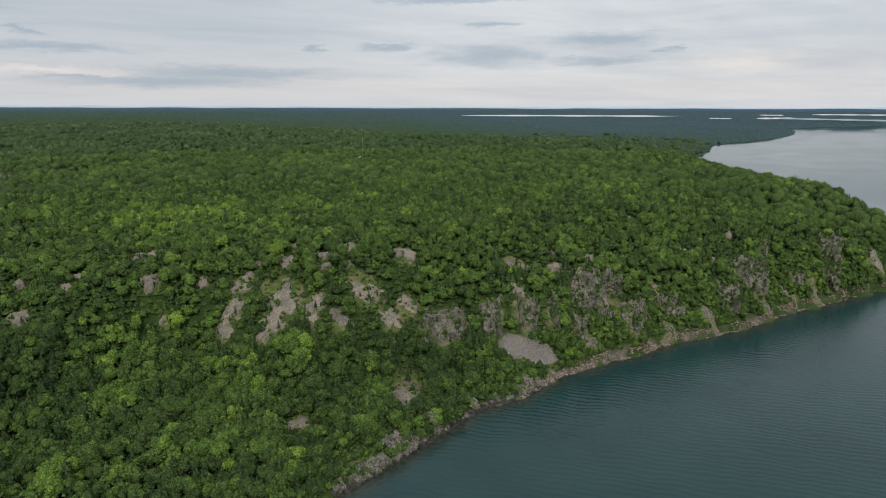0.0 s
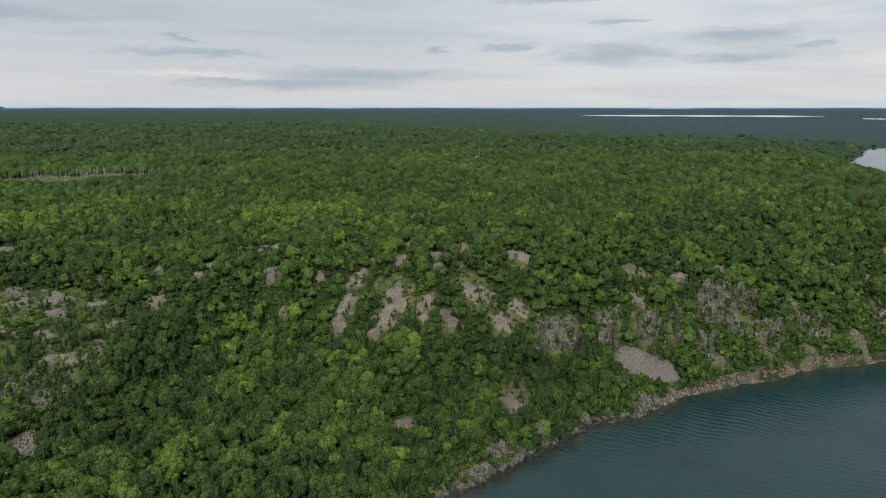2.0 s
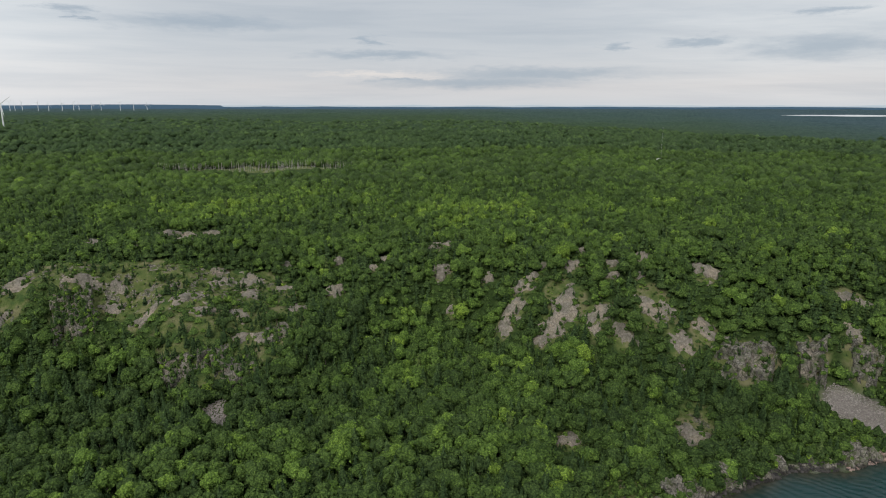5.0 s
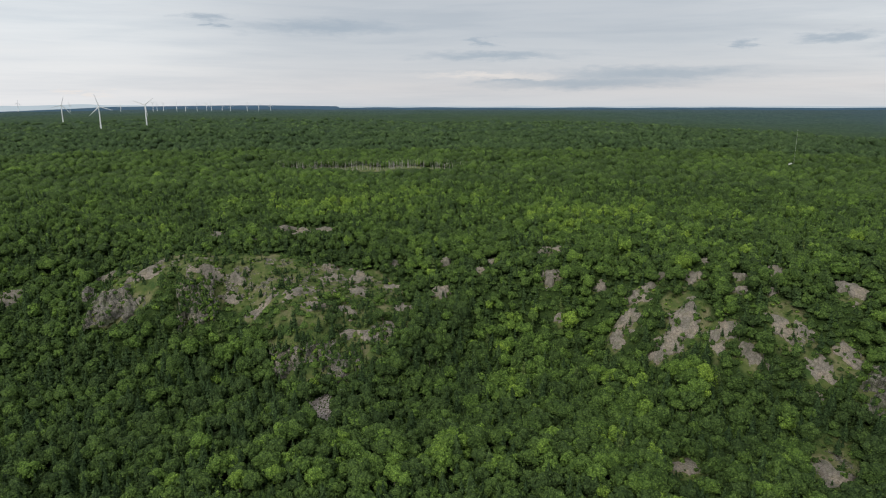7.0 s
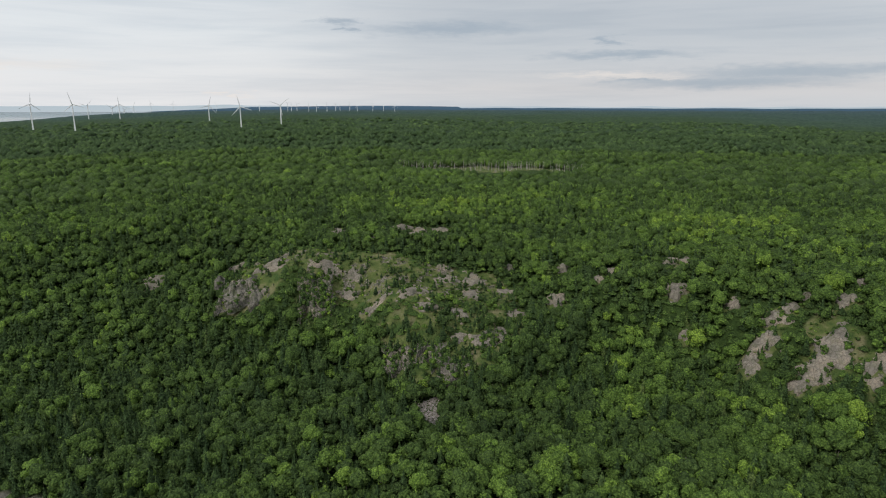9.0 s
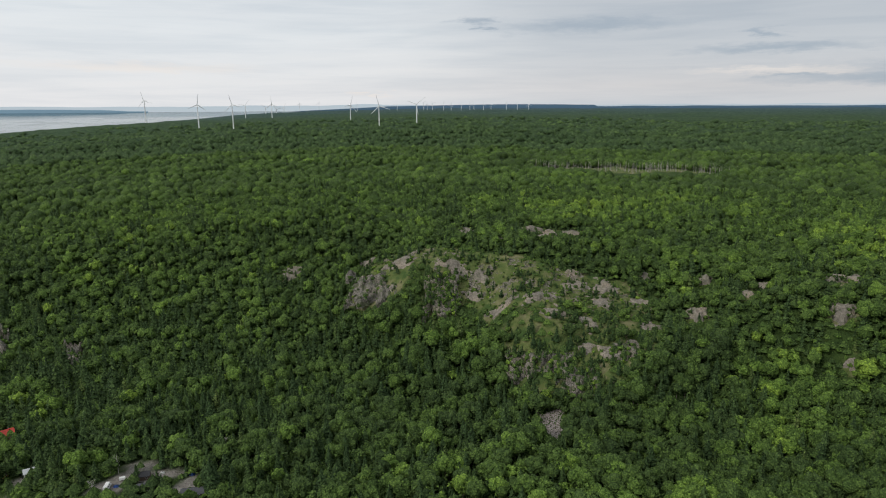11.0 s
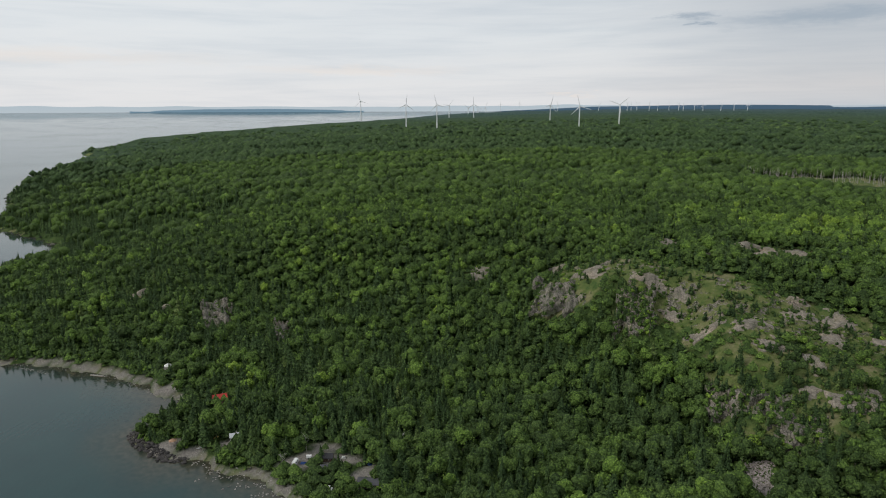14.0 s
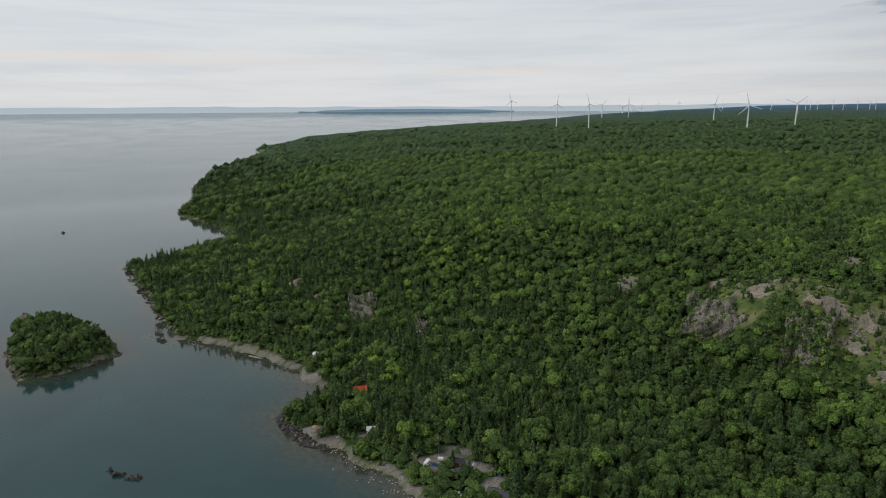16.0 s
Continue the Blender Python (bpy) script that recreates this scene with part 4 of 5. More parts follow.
def slab(patch, seed, label, lift=0.0):
    """A rounded hump of bare rock, its rim sunk in the ground, with a few joints and shelves."""
    bx, by, tx, ty, width, brow = patch
    rng = np.random.RandomState(seed)
    length = math.hypot(tx - bx, ty - by)
    ux, uy = (tx - bx) / length, (ty - by) / length
    a, b = length / 2 + 1.0, width / 2 + 0.6
    rings, sides = int(np.clip(max(a, b) / 0.9, 5, 15)), int(np.clip(5.5 * max(a, b) / 1.2, 14, 52))
    r, t = np.meshgrid(np.linspace(0, 1, rings + 1)[1:] ** 0.85, np.arange(sides) * 2 * math.pi / sides, indexing="ij")
    p = rng.uniform(0, 6.283, 6)
    edge = 0.95 + 0.20 * np.sin(2 * t + p[0]) + 0.18 * np.sin(3 * t + p[1]) + 0.13 * np.sin(5 * t + p[2]) + 0.08 * np.sin(9 * t + p[3]) + rng.uniform(-.07, .07, sides)[None]
    u = np.concatenate([[0.0], (r * edge * np.cos(t) * a).ravel()])
    v = np.concatenate([[0.0], (r * edge * np.sin(t) * b).ravel()])
    r = np.concatenate([[0.0], r.ravel()])
    u, v = u + rng.uniform(-.22, .22, u.shape), v + rng.uniform(-.22, .22, v.shape)
    sites = rng.uniform((-a, -b), (a, b), (max(4, int(a * b / 7)), 2))
    d = np.hypot((u[:, None] - sites[:, 0]) * 0.75, v[:, None] - sites[:, 1])
    near = np.sort(d, 1)
    own = d.argmin(1)
    shelf, tilt = rng.uniform(-.35, .5, len(sites)), rng.normal(0, 0.07, (len(sites), 2))
    high = 0.55 + 0.03 * width + 0.55 * brow + lift
    rise = high * (1 - r ** 3.2) * (0.82 + 0.18 * u / a)
    rise += (1 - r ** 4) * (shelf[own] * min(1.6, 0.5 + high * 0.35) + tilt[own, 0] * u + tilt[own, 1] * v - 0.45 * np.exp(-(near[:, 1] - near[:, 0]) * 3.0))
    rise = np.where(r > 0.999, -0.9, np.maximum(rise, 0.12))
    cx, cy = (bx + tx) / 2, (by + ty) / 2
    x, y = cx + ux * u - uy * v, cy + uy * u + ux * v
    z = ground_height(x, y) + rise
    foot = on_ground(cx, cy)
    i = 1 + np.arange(rings - 1)[:, None] * sides + np.arange(sides)[None]
    j = 1 + np.arange(rings - 1)[:, None] * sides + (np.arange(sides)[None] + 1) % sides
    quads = np.stack([i, i + sides, j + sides, j], -1).reshape(-1, 4)
    tris = np.concatenate([quads[:, [0, 1, 2]], quads[:, [0, 2, 3]], np.stack([np.zeros(sides, int), 1 + np.arange(sides), 1 + (np.arange(sides) + 1) % sides], -1)])
    ob = tagged(new("rock_outcrop", mesh_from("rock_outcrop", np.stack([x, y, z], 1) - np.array(foot), tris, PALE_ROCK, False)), label, "rock outcrop", "rock slabs")
    ob.location = foot
    for k in np.where((r > 0.55) & (r < 0.98) & (rng.uniform(0, 1, len(r)) < 0.05))[0]:
        CRAG_SPOTS.append((x[k], y[k], z[k]))


seed = 100
for patches, label in ((SLABS_TOP, "low pale rock slab among knoll trees"), (SLABS_BALD, "low lichen-grey rock slab in dry grass"), (SLABS_RIDGE, "bare pinkish grey rock hump on the wooded ridge"),
                       (SLABS_BROW, "large pinkish grey rock slab on the wooded brow"), (SLABS_LOW, "rounded grey rock slab between low trees"),
                       (SLABS_EAST, "small pinkish rock ledge above the lake crags"), (SLABS_WEST, "grey rock slab in the shore woods")):
    for patch in patches:
        seed += 1
        slab(patch, seed, label, 1.3 if patches in (SLABS_TOP, SLABS_RIDGE) else 0.0)
        # a smaller slab or two beside it
        beside = random.Random(seed)
        bx, by, tx, ty, width, brow = patch
        for k in range(beside.choice((1, 2, 2)) if width > 12 and patches is not SLABS_LOW else 0):
            turn, away = beside.uniform(0, 6.28), width * beside.uniform(0.55, 0.85)
            x, y, small = (bx + tx) / 2 + away * math.cos(turn), (by + ty) / 2 + away * math.sin(turn), width * beside.uniform(0.16, 0.34)
            seed += 1
            slab((x, y - small * 0.25, x + small * 0.1, y + small * 0.25, small, 0.2), seed, label)
for patches, face, green, label in ((CLIFFS_BALD[:1], 0.8, 0.3, "broken grey rock face below the bald"), (CLIFFS_BALD[1:], 0.6, 1.5, "broken grey rock half grown over by bushes"),
                                    (CLIFFS_EAST[:4], 1.0, 0.45, "steep broken grey rock cliff above the lake"), (CLIFFS_EAST[4:], 1.0, 0.8, "steep grey rock cliff with bushes in its cracks"),
                                    (CLIFFS_WEST, 0.9, 0.3, "grey rock face in the shore woods")):
    for patch in patches:
        seed += 1
        cliff(patch, face, seed, label, green)


def along(line, spacing, rng, inward):
    """Places along a coast, moved inland by the given range."""
    xs, ys = [], []
    for (ax, ay), (bx, by) in zip(line, line[1:]):
        length = math.hypot(bx - ax, by - ay)
        for _ in range(int(length / spacing)):
            t, w = rng.uniform(0, 1), rng.uniform(*inward)
            xs.append(ax + (bx - ax) * t - (by - ay) / length * w), ys.append(ay + (by - ay) * t + (bx - ax) / length * w)
    return np.array(xs), np.array(ys)


def stone_mesh(rng, flat=0.7):
    """A rough stone about one metre across."""
    v, f = core(rng, 3, 5, 0.5)
    return v * (1, 1, flat) + rng.normal(0, 0.05, v.shape), f


def spread_stones(name, x, y, z, size, mat, label, seed):
    rng = np.random.RandomState(seed)
    stones = [stone_mesh(rng) for _ in range(6)]
    ob = plant(name, stones, x, y, z, size, size, rng.uniform(0, 1, len(x)), mat, rng, False)
    return tagged(ob, label, "stones", kind="stuff")


# ---- trees ----
BROAD_NEAR = [broad_crown(s, 9, 96, 0.115, 3, 5, True) for s in range(10)]
BROAD_MID = [broad_crown(20 + s, 5, 9, 0.17) for s in range(8)]
BROAD_FAR = [broad_crown(40 + s, 0, 0, 0, 3, 4) for s in range(8)]
SHRUBS = [broad_crown(50 + s, 3, 2, 0.3) for s in range(4)]
FIR_NEAR = [conifer_crown(60 + s, 10, 9, 0.42) for s in range(6)]
FIR_MID = [conifer_crown(80 + s, 5, 6, 0.6) for s in range(4)]
FIR_FAR = [conifer_crown(90 + s, 1, 5, 0.9) for s in range(4)]
STEMS = [limb([(0, 0, -0.3), (0.1, 0.05, 4), (0.2, -0.1, 8)], (0.2, 0.16, 0.1), 3)]
# the stretch of valley where each tree is an object of its own
GROVE = (-105, 105, 255, 300)


# lighter and darker stands in the wood: east, north, reach, amount
LIGHT_STANDS = [(103, 375, 28, 0.42), (165, 608, 45, 0.25), (192, 327, 26, 0.36), (73, 346, 22, 0.28), (204, 565, 45, 0.2), (-52, 678, 55, 0.28),
                (-151, 937, 80, 0.25), (-249, 354, 26, 0.12), (150, 573, 40, 0.15), (129, 311, 26, 0.33), (3, 793, 60, 0.22), (-283, 213, 18, 0.3),
                (-262, 224, 14, 0.35)]
DARK_STANDS = [(-525, 385, 50, -0.25), (-227, 396, 30, -0.25), (-190, 370, 26, -0.2), (-604, 390, 55, -0.2), (173, 280, 20, -0.12), (-132, 347, 24, -0.15), (-236, 277, 24, -0.15), (262, 263, 24, -0.15), (-309, 1797, 160, -0.2), (-105, 312, 55, -0.14), (-28, 366, 30, -0.12),
               (225, 300, 45, -0.14), (-450, 290, 60, -0.18), (-330, 215, 45, -0.12), (-570, 108, 60, -0.3)]


def stand_tint(x, y):
    total = np.zeros(np.shape(x))
    for sx, sy, reach, amount in LIGHT_STANDS + DARK_STANDS:
        total = total + amount * np.exp(-((x - sx) ** 2 + (y - sy) ** 2) / (reach * reach))
    return total


def in_grove(x, y):
    return (x > GROVE[0]) & (x < GROVE[1]) & (y > GROVE[2]) & (y < GROVE[3])


def broad_tree(crown):
    """A broadleaf tree of unit crown radius, on its own foot."""
    tree = new("broadleaf_tree")
    trunk = new("trunk", mesh_from("trunk", *limb([(0, 0, -0.2), (0.03, 0.02, 0.6), (0.06, -0.02, 1.2), (0.02, 0.04, 2.0)], (0.07, 0.055, 0.045, 0.015), 6), BARK))
    fork = [limb([(0.05, 0, 1.0), (0.05 + 0.45 * math.cos(a), 0.45 * math.sin(a), 1.7)], (0.03, 0.012), 4) for a in (0.4, 2.5, 4.6)]
    limbs = new("limbs", mesh_from("limbs", *join(*fork), BARK))
    top = new("crown", crown)
    top.location = (0, 0, 1.62)
    for o in (trunk, limbs, top):
        o.parent = tree
    return tagged(tree, "leafy green broadleaf tree in closed woodland", "tree", "broadleaf trees of the valley")


def fir_tree(crown):
    tree = new("conifer_tree")
    trunk = new("trunk", mesh_from("trunk", *limb([(0, 0, -0.04), (0, 0, 0.5), (0, 0, 0.95)], (0.022, 0.014, 0.004), 6), BARK))
    top = new("crown", crown)
    for o in (trunk, top):
        o.parent = tree
    return tagged(tree, "dark green pointed spruce between broadleaf trees", "tree", "spruces of the valley")


def wood(inner, outer, step, broad, firs, seed, stems=False, leaves=None, needles=None):
    rng = np.random.RandomState(seed)
    x, y = scatter(rng, inner, outer, step)
    inland = shore(x, y)
    above = inland > np.where(on_beach(x, y), 5.5, 2.0)
    x, y, inland = x[above], y[above], inland[above]
    b = bareness(x, y)
    none = np.zeros(len(x))
    rock = np.maximum(patch_mask(x, y, ROCKY + SCREES, 4), patch_mask(x, y, SLABS_TOP + SLABS_RIDGE, 12)) if outer < 1350 else none
    knoll = bald(x, y) if outer < 1350 else none
    rim = np.clip(edge_distance(x, y, BALD) / 25 + 1, 0, 1) if outer < 1350 else none
    # smaller trees on the camera side of bare rock, so that the rock shows
    low = np.maximum(np.maximum(patch_mask(x, y, SLABS, 18, 0.5), 1.25 * patch_mask(x, y, SLABS_TOP + SLABS_RIDGE, 34, 0.5)), 0.7 * np.maximum(patch_mask(x, y, CLIFFS, 12, 0.5), 1.3 * patch_mask(x, y, SCREES, 14, 0.5))) if outer < 1350 else none
    hut = np.maximum(patch_mask(x, y, CLEARINGS, 9), patch_mask(x, y, GAPS, 2)) if outer < 2000 else np.zeros(len(x))
    marsh = patch_mask(x, y, [(-38, 1010, -38, 1150, 330)]) if outer > 1000 else np.zeros(len(x))
    keep = (rng.uniform(0, 1, len(x)) > np.maximum(np.clip(b * 1.2, 0, 0.75), 0.80 * knoll)) & (rock < 0.7) & (hut < 0.3) & (marsh < 0.5)
    keep &= np.hypot(x, y) < 2250 + 650 * rng.uniform(0, 1, len(x))
    x, y, b, inland, knoll, low, rim = (values[keep] for values in (x, y, b, inland, knoll, low, rim))
    z = ground_height(x, y, inland)
    # spruce on the west shore, on dry rock and in patches
    dry = patch_mask(x, y, MEADOWS + ROCKY, 10, 1.0) if outer < 1350 else 0
    share = 0.31 + 0.55 * np.maximum(dry, knoll) + 0.25 * np.clip(waves(x, y, 130, 31), -0.5, 1) + 0.40 * np.clip((-x - 30) / 180, 0, 1) * np.clip(1.5 - inland / 240, 0, 1) + 0.15 * (outer > 1000)
    share = np.where(edge_distance(x, y, ISLAND) > -5, 0.4, share)
    fir = rng.uniform(0, 1, len(x)) < share
    patch = np.clip((0.30 if step < 5.6 else 0.48 if step < 7 else 0.37 if step < 9 else 0.43) + stand_tint(x, y) + 0.18 * waves(x, y, 70, 33) + 0.12 * waves(x, y, 380, 35) + rng.normal(0, 0.22 if step < 5.6 else 0.17 if step < 7 else 0.10, len(x)), 0, 0.99)
    size = np.clip(1.0 + 0.15 * waves(x, y, 75, 34) + rng.normal(0, 0.21, len(x)), 0.5, 1.6) * np.where(b > 0.1, 0.85, 1) * np.where(inland < 12, 0.75, 1)
    if outer < 2000:
        size = size * np.where(patch_mask(x, y, CLEARINGS, 22, 1.0) > 0.1, 0.72, 1)
    size = size * np.where(dry > 0.15, 0.8, 1) * (1 - 0.42 * knoll) * (1 - 0.5 * low) * (1 - 0.3 * rim)
    w = size * step * (0.87 if step < 7 else 0.95)
    tall = size * rng.uniform(8.5, 14, len(x)) * (1 if outer < 2000 else 0.8)
    lift = size * rng.uniform(4.8, 6.4, len(x))
    own = in_grove(x, y)
    i = ~fir & ~own
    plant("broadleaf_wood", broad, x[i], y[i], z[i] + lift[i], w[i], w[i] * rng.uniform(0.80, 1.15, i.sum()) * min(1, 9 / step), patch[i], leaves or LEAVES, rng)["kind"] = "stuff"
    if stems:
        plant("tree_stems", STEMS, x[i], y[i], z[i], size[i], size[i], patch[i], BARK, rng)["kind"] = "stuff"
    i = fir & ~own
    plant("conifer_wood", firs, x[i], y[i], z[i], tall[i] * rng.uniform(0.75, 1.15, i.sum()), tall[i], patch[i], needles or NEEDLES, rng)["kind"] = "stuff"
    for k in np.where(own)[0]:
        mould = FIR_MOULDS[k % len(FIR_MOULDS)] if fir[k] else BROAD_MOULDS[k % len(BROAD_MOULDS)]
        s = tall[k] if fir[k] else w[k]
        m = Matrix.LocRotScale((x[k], y[k], z[k]), Euler((0, 0, rng.uniform(0, 6.28))), (s, s, s if fir[k] else s * rng.uniform(0.78, 1.08)))
        copy_thing(mould, m)


def moulds(make, templates, mat):
    made = []
    for v, f in templates:
        tree = make(mesh_from("crown", v, f, mat, True, tint=np.full(len(v), -1.0)))
        made.append(tree)
    return made


UNDER = [lobe(np.random.RandomState(s), np.zeros(3), np.array((0, 0, 1.0)), 1.0, 6, False) for s in range(5)]


def understory(inner, outer, step, seed):
    """Low leafy growth that closes the gaps under the crowns."""
    rng = np.random.RandomState(seed)
    x, y = scatter(rng, inner, outer, step)
    inland = shore(x, y)
    keep = (inland > 4) & (bareness(x, y) < 0.35) & (patch_mask(x, y, ROCKY + SCREES, 0) < 0.6) & (patch_mask(x, y, CLEARINGS, 3) < 0.3)
    x, y, inland = x[keep], y[keep], inland[keep]
    r = rng.uniform(2.2, 4.2, len(x))
    tagged(plant("understory", UNDER, x, y, ground_height(x, y, inland) + rng.uniform(0.2, 3.4, len(x)) * (bald(x, y) < 0.1) * (patch_mask(x, y, ROCKY, 34, 0.5) < 0.05) - 0.2, r, r * rng.uniform(0.7, 1.3, len(x)), np.clip(0.25 + 0.2 * waves(x, y, 40, 36) + rng.normal(0, 0.15, len(x)), 0, 0.99), LEAVES, rng),
           "low leafy growth between the trees", "shrubs", kind="stuff")


BROAD_MOULDS = moulds(broad_tree, BROAD_NEAR, LEAVES)
FIR_MOULDS = moulds(fir_tree, FIR_NEAR, NEEDLES)
understory(225, 840, 4.7, 6)
wood(225, 410, 5.5, BROAD_NEAR, FIR_NEAR, 1, True)
wood(410, 840, 5.8, BROAD_MID, FIR_MID, 2)
wood(840, 1500, 7.5, BROAD_FAR, FIR_FAR, 3)
BROAD_TINY = [core(np.random.RandomState(s), 2, 5, 0.95) for s in range(6)]
FIR_TINY = [limb([(0, 0, 0.1), (0, 0, 1.0)], (0.26, 0.01), 4)]
wood(1500, 2050, 9.5, BROAD_TINY, FIR_TINY, 4, False, HAZED_LEAVES, NEEDLES)
wood(2050, 2900, 12.5, BROAD_TINY, FIR_TINY, 5, False, HAZED_LEAVES, HAZED_NEEDLES)
for k, mould in enumerate(BROAD_MOULDS + FIR_MOULDS):
    x, y = 120 + 6.0 * k, 232 + (k % 3) * 3
    s = 3.4 if k < len(BROAD_MOULDS) else 10.0
    mould.matrix_basis = Matrix.LocRotScale(on_ground(x, y), None, (s, s, s))


def shrubs(count, seed):
    """Low bushes on open rock, along the shore and on the talus."""
    rng = np.random.RandomState(seed)
    x, y = rng.uniform(-630, 810, count * 8), rng.uniform(68, 600, count * 8)
    inland = shore(x, y)
    open_ground = np.maximum(np.maximum(np.maximum(0.6 * patch_mask(x, y, MEADOWS, 2), 0.7 * bald(x, y)), patch_mask(x, y, ROCKY, 9, 0.9)), 0.9 * (inland < 18) * (inland > 2))
    rock = np.maximum(patch_mask(x, y, ROCKY, 1), 2 * patch_mask(x, y, SCREES, 2))
    keep = (inland > np.where(on_beach(x, y), 6.0, 2.2)) & (open_ground > rng.uniform(0, 1, len(x))) & (rock < 0.8) & (patch_mask(x, y, CLEARINGS, 1) < 0.2)
    x, y = x[keep][:count], y[keep][:count]
    z, r = ground_height(x, y), rng.uniform(0.6, 2.0, len(x))
    tagged(plant("shrubs", SHRUBS, x, y, z + r * 0.4, r, r * 0.8, np.clip(0.5 + rng.normal(0, 0.25, len(x)), 0, 0.99), LEAVES, rng), "low green bushes on rock and shore", "shrubs", kind="stuff")


shrubs(7500, 7)


def crag_shrubs(seed):
    """Bushes and small spruces rooted in the cracks of the rock."""
    rng = np.random.RandomState(seed)
    p = np.array(CRAG_SPOTS)
    fir = rng.uniform(0, 1, len(p)) < 0.3
    r = rng.uniform(0.7, 2.7, len(p))
    q = p[~fir]
    tagged(plant("rock_shrubs", SHRUBS, q[:, 0], q[:, 1], q[:, 2] + 0.2, r[~fir], r[~fir], np.clip(0.45 + rng.normal(0, 0.25, len(q)), 0, 0.99), LEAVES, rng), "green bushes rooted in rock cracks", "shrubs", kind="stuff")
    q, h = p[fir], rng.uniform(2.5, 7, fir.sum())
    tagged(plant("rock_spruces", FIR_MID, q[:, 0], q[:, 1], q[:, 2] - 0.2, h, h, rng.uniform(0, 1, len(q)), NEEDLES, rng), "small spruces rooted in rock cracks", "shrubs", kind="stuff")


crag_shrubs(8)


def knoll_spruces(seed):
    """Small wind-bent spruces that stand apart on the open knoll."""
    rng = np.random.RandomState(seed)
    x, y = rng.uniform(-225, 25, 1500), rng.uniform(348, 500, 1500)
    keep = (bald(x, y) > 0.2) & (rng.uniform(0, 1, len(x)) < 0.30 + 0.5 * waves(x, y, 38, 83)) & (patch_mask(x, y, SLABS, 0) < 0.5)
    x, y = x[keep], y[keep]
    h = 2.2 + 5.3 * rng.uniform(0, 1, len(x)) ** 1.3
    tagged(plant("knoll_spruces", FIR_NEAR, x, y, ground_height(x, y) - 0.1, h * rng.uniform(1.0, 1.5, len(x)), h, np.clip(0.35 + rng.normal(0, 0.25, len(x)), 0, 0.99), NEEDLES, rng),
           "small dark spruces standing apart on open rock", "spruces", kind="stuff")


knoll_spruces(12)


def bank_shrubs(seed):
    """Thick bushes and young trees between the shore and the woods."""
    rng = np.random.RandomState(seed)
    x, y = along(COAST_EAST[:18] + [(1000, 190)], 0.26, rng, (1, 30))
    x2, y2 = along(COAST_WEST[:26], 0.5, rng, (-20, 20))
    x, y = np.concatenate([x, x2]), np.concatenate([y, y2])
    keep = (shore(x, y) > np.where(x > 300, 2.8, np.where(on_beach(x, y), 6.0, 2.0))) & (patch_mask(x, y, SCREES, 0) < 0.3) & (patch_mask(x, y, ROCKY, 0) < 0.5) & (patch_mask(x, y, CLEARINGS, 2) < 0.2)
    x, y = x[keep], y[keep]
    r = rng.uniform(0.9, 2.6, len(x)) * np.where(x > 280, 1.3, 1)
    tagged(plant("bank_shrubs", SHRUBS, x, y, ground_height(x, y) + r * 0.7, r, r * rng.uniform(0.9, 1.5, len(x)), np.clip(0.5 + rng.normal(0, 0.22, len(x)), 0, 0.99), LEAVES, rng), "thick green bushes along the lake bank", "shrubs", kind="stuff")


bank_shrubs(9)


# ---- stones ----
def scree(patch, seed):
    """Loose stones over a talus fan."""
    bx, by, tx, ty, width = patch[:5]
    rng = np.random.RandomState(seed)
    length = math.hypot(tx - bx, ty - by)
    n = int(min(3200, length * width * 4.0))
    v, u = rng.uniform(-0.05, 1.05, n), rng.uniform(-1, 1, n)
    u = u * np.sqrt(np.clip(1.1 - np.abs(v - 0.45) * 1.1, 0.1, 1))
    ux, uy = (tx - bx) / length, (ty - by) / length
    x, y = bx + ux * v * length - uy * u * width / 2, by + uy * v * length + ux * u * width / 2
    size = rng.uniform(0.4, 1.0, n)
    return x, y, ground_height(x, y) + size * 0.15 + 0.45, size


fans = [scree(p, 300 + k) for k, p in enumerate(SCREES)]
spread_stones("scree", *(np.concatenate([fan[k] for fan in fans]) for k in range(4)), SCREE, "loose grey talus stones on a steep fan", 310)


def settle(x, y, size):
    """Heights of stones that lie on the shore at the waterline."""
    return np.maximum(ground_height(x, y), -0.25) + size * 0.12


rng = np.random.RandomState(41)
x, y = along(COAST_EAST[5:17], 0.085, rng, (-1.8, 4.2))
near = np.abs(shore(x, y) - 0.5) < 4
x, y = x[near], y[near]
size = rng.uniform(0.6, 1.9, len(x)) ** 1.2
spread_stones("shore_boulders", x, y, settle(x, y, size), size, RED_STONE, "reddish boulders along the waterline", 320)
x, y = along(COAST_WEST[:24], 0.45, rng, (-9, 4))
near = (np.abs(shore(x, y) + 1.5) < 5) & ((x > -296) | (x < -356))
x, y = x[near], y[near]
size = rng.uniform(0.3, 1.2, len(x))
spread_stones("beach_stones", x, y, np.maximum(ground_height(x, y), -0.1) + size * 0.1, size, PALE_STONE, "pale stones on the beach and in the shallows", 321)
# rows of pale boulders that run out from the cabins' beach
x, y = [], []
for ax, ay, bx, by, n in ((-258, 206, -279, 186, 20), (-249, 204, -260, 191, 18), (-270, 204, -280, 194, 16), (-237, 204, -243, 195, 16), (-516, 182, -558, 170, 60), (-483, 201, -518, 192, 60)):
    t = rng.uniform(0, 1, n)
    x.append(ax + (bx - ax) * t + rng.normal(0, 1.2, n)), y.append(ay + (by - ay) * t + rng.normal(0, 1.2, n))
x, y = np.concatenate(x), np.concatenate(y)
size = rng.uniform(0.4, 1.2, len(x))
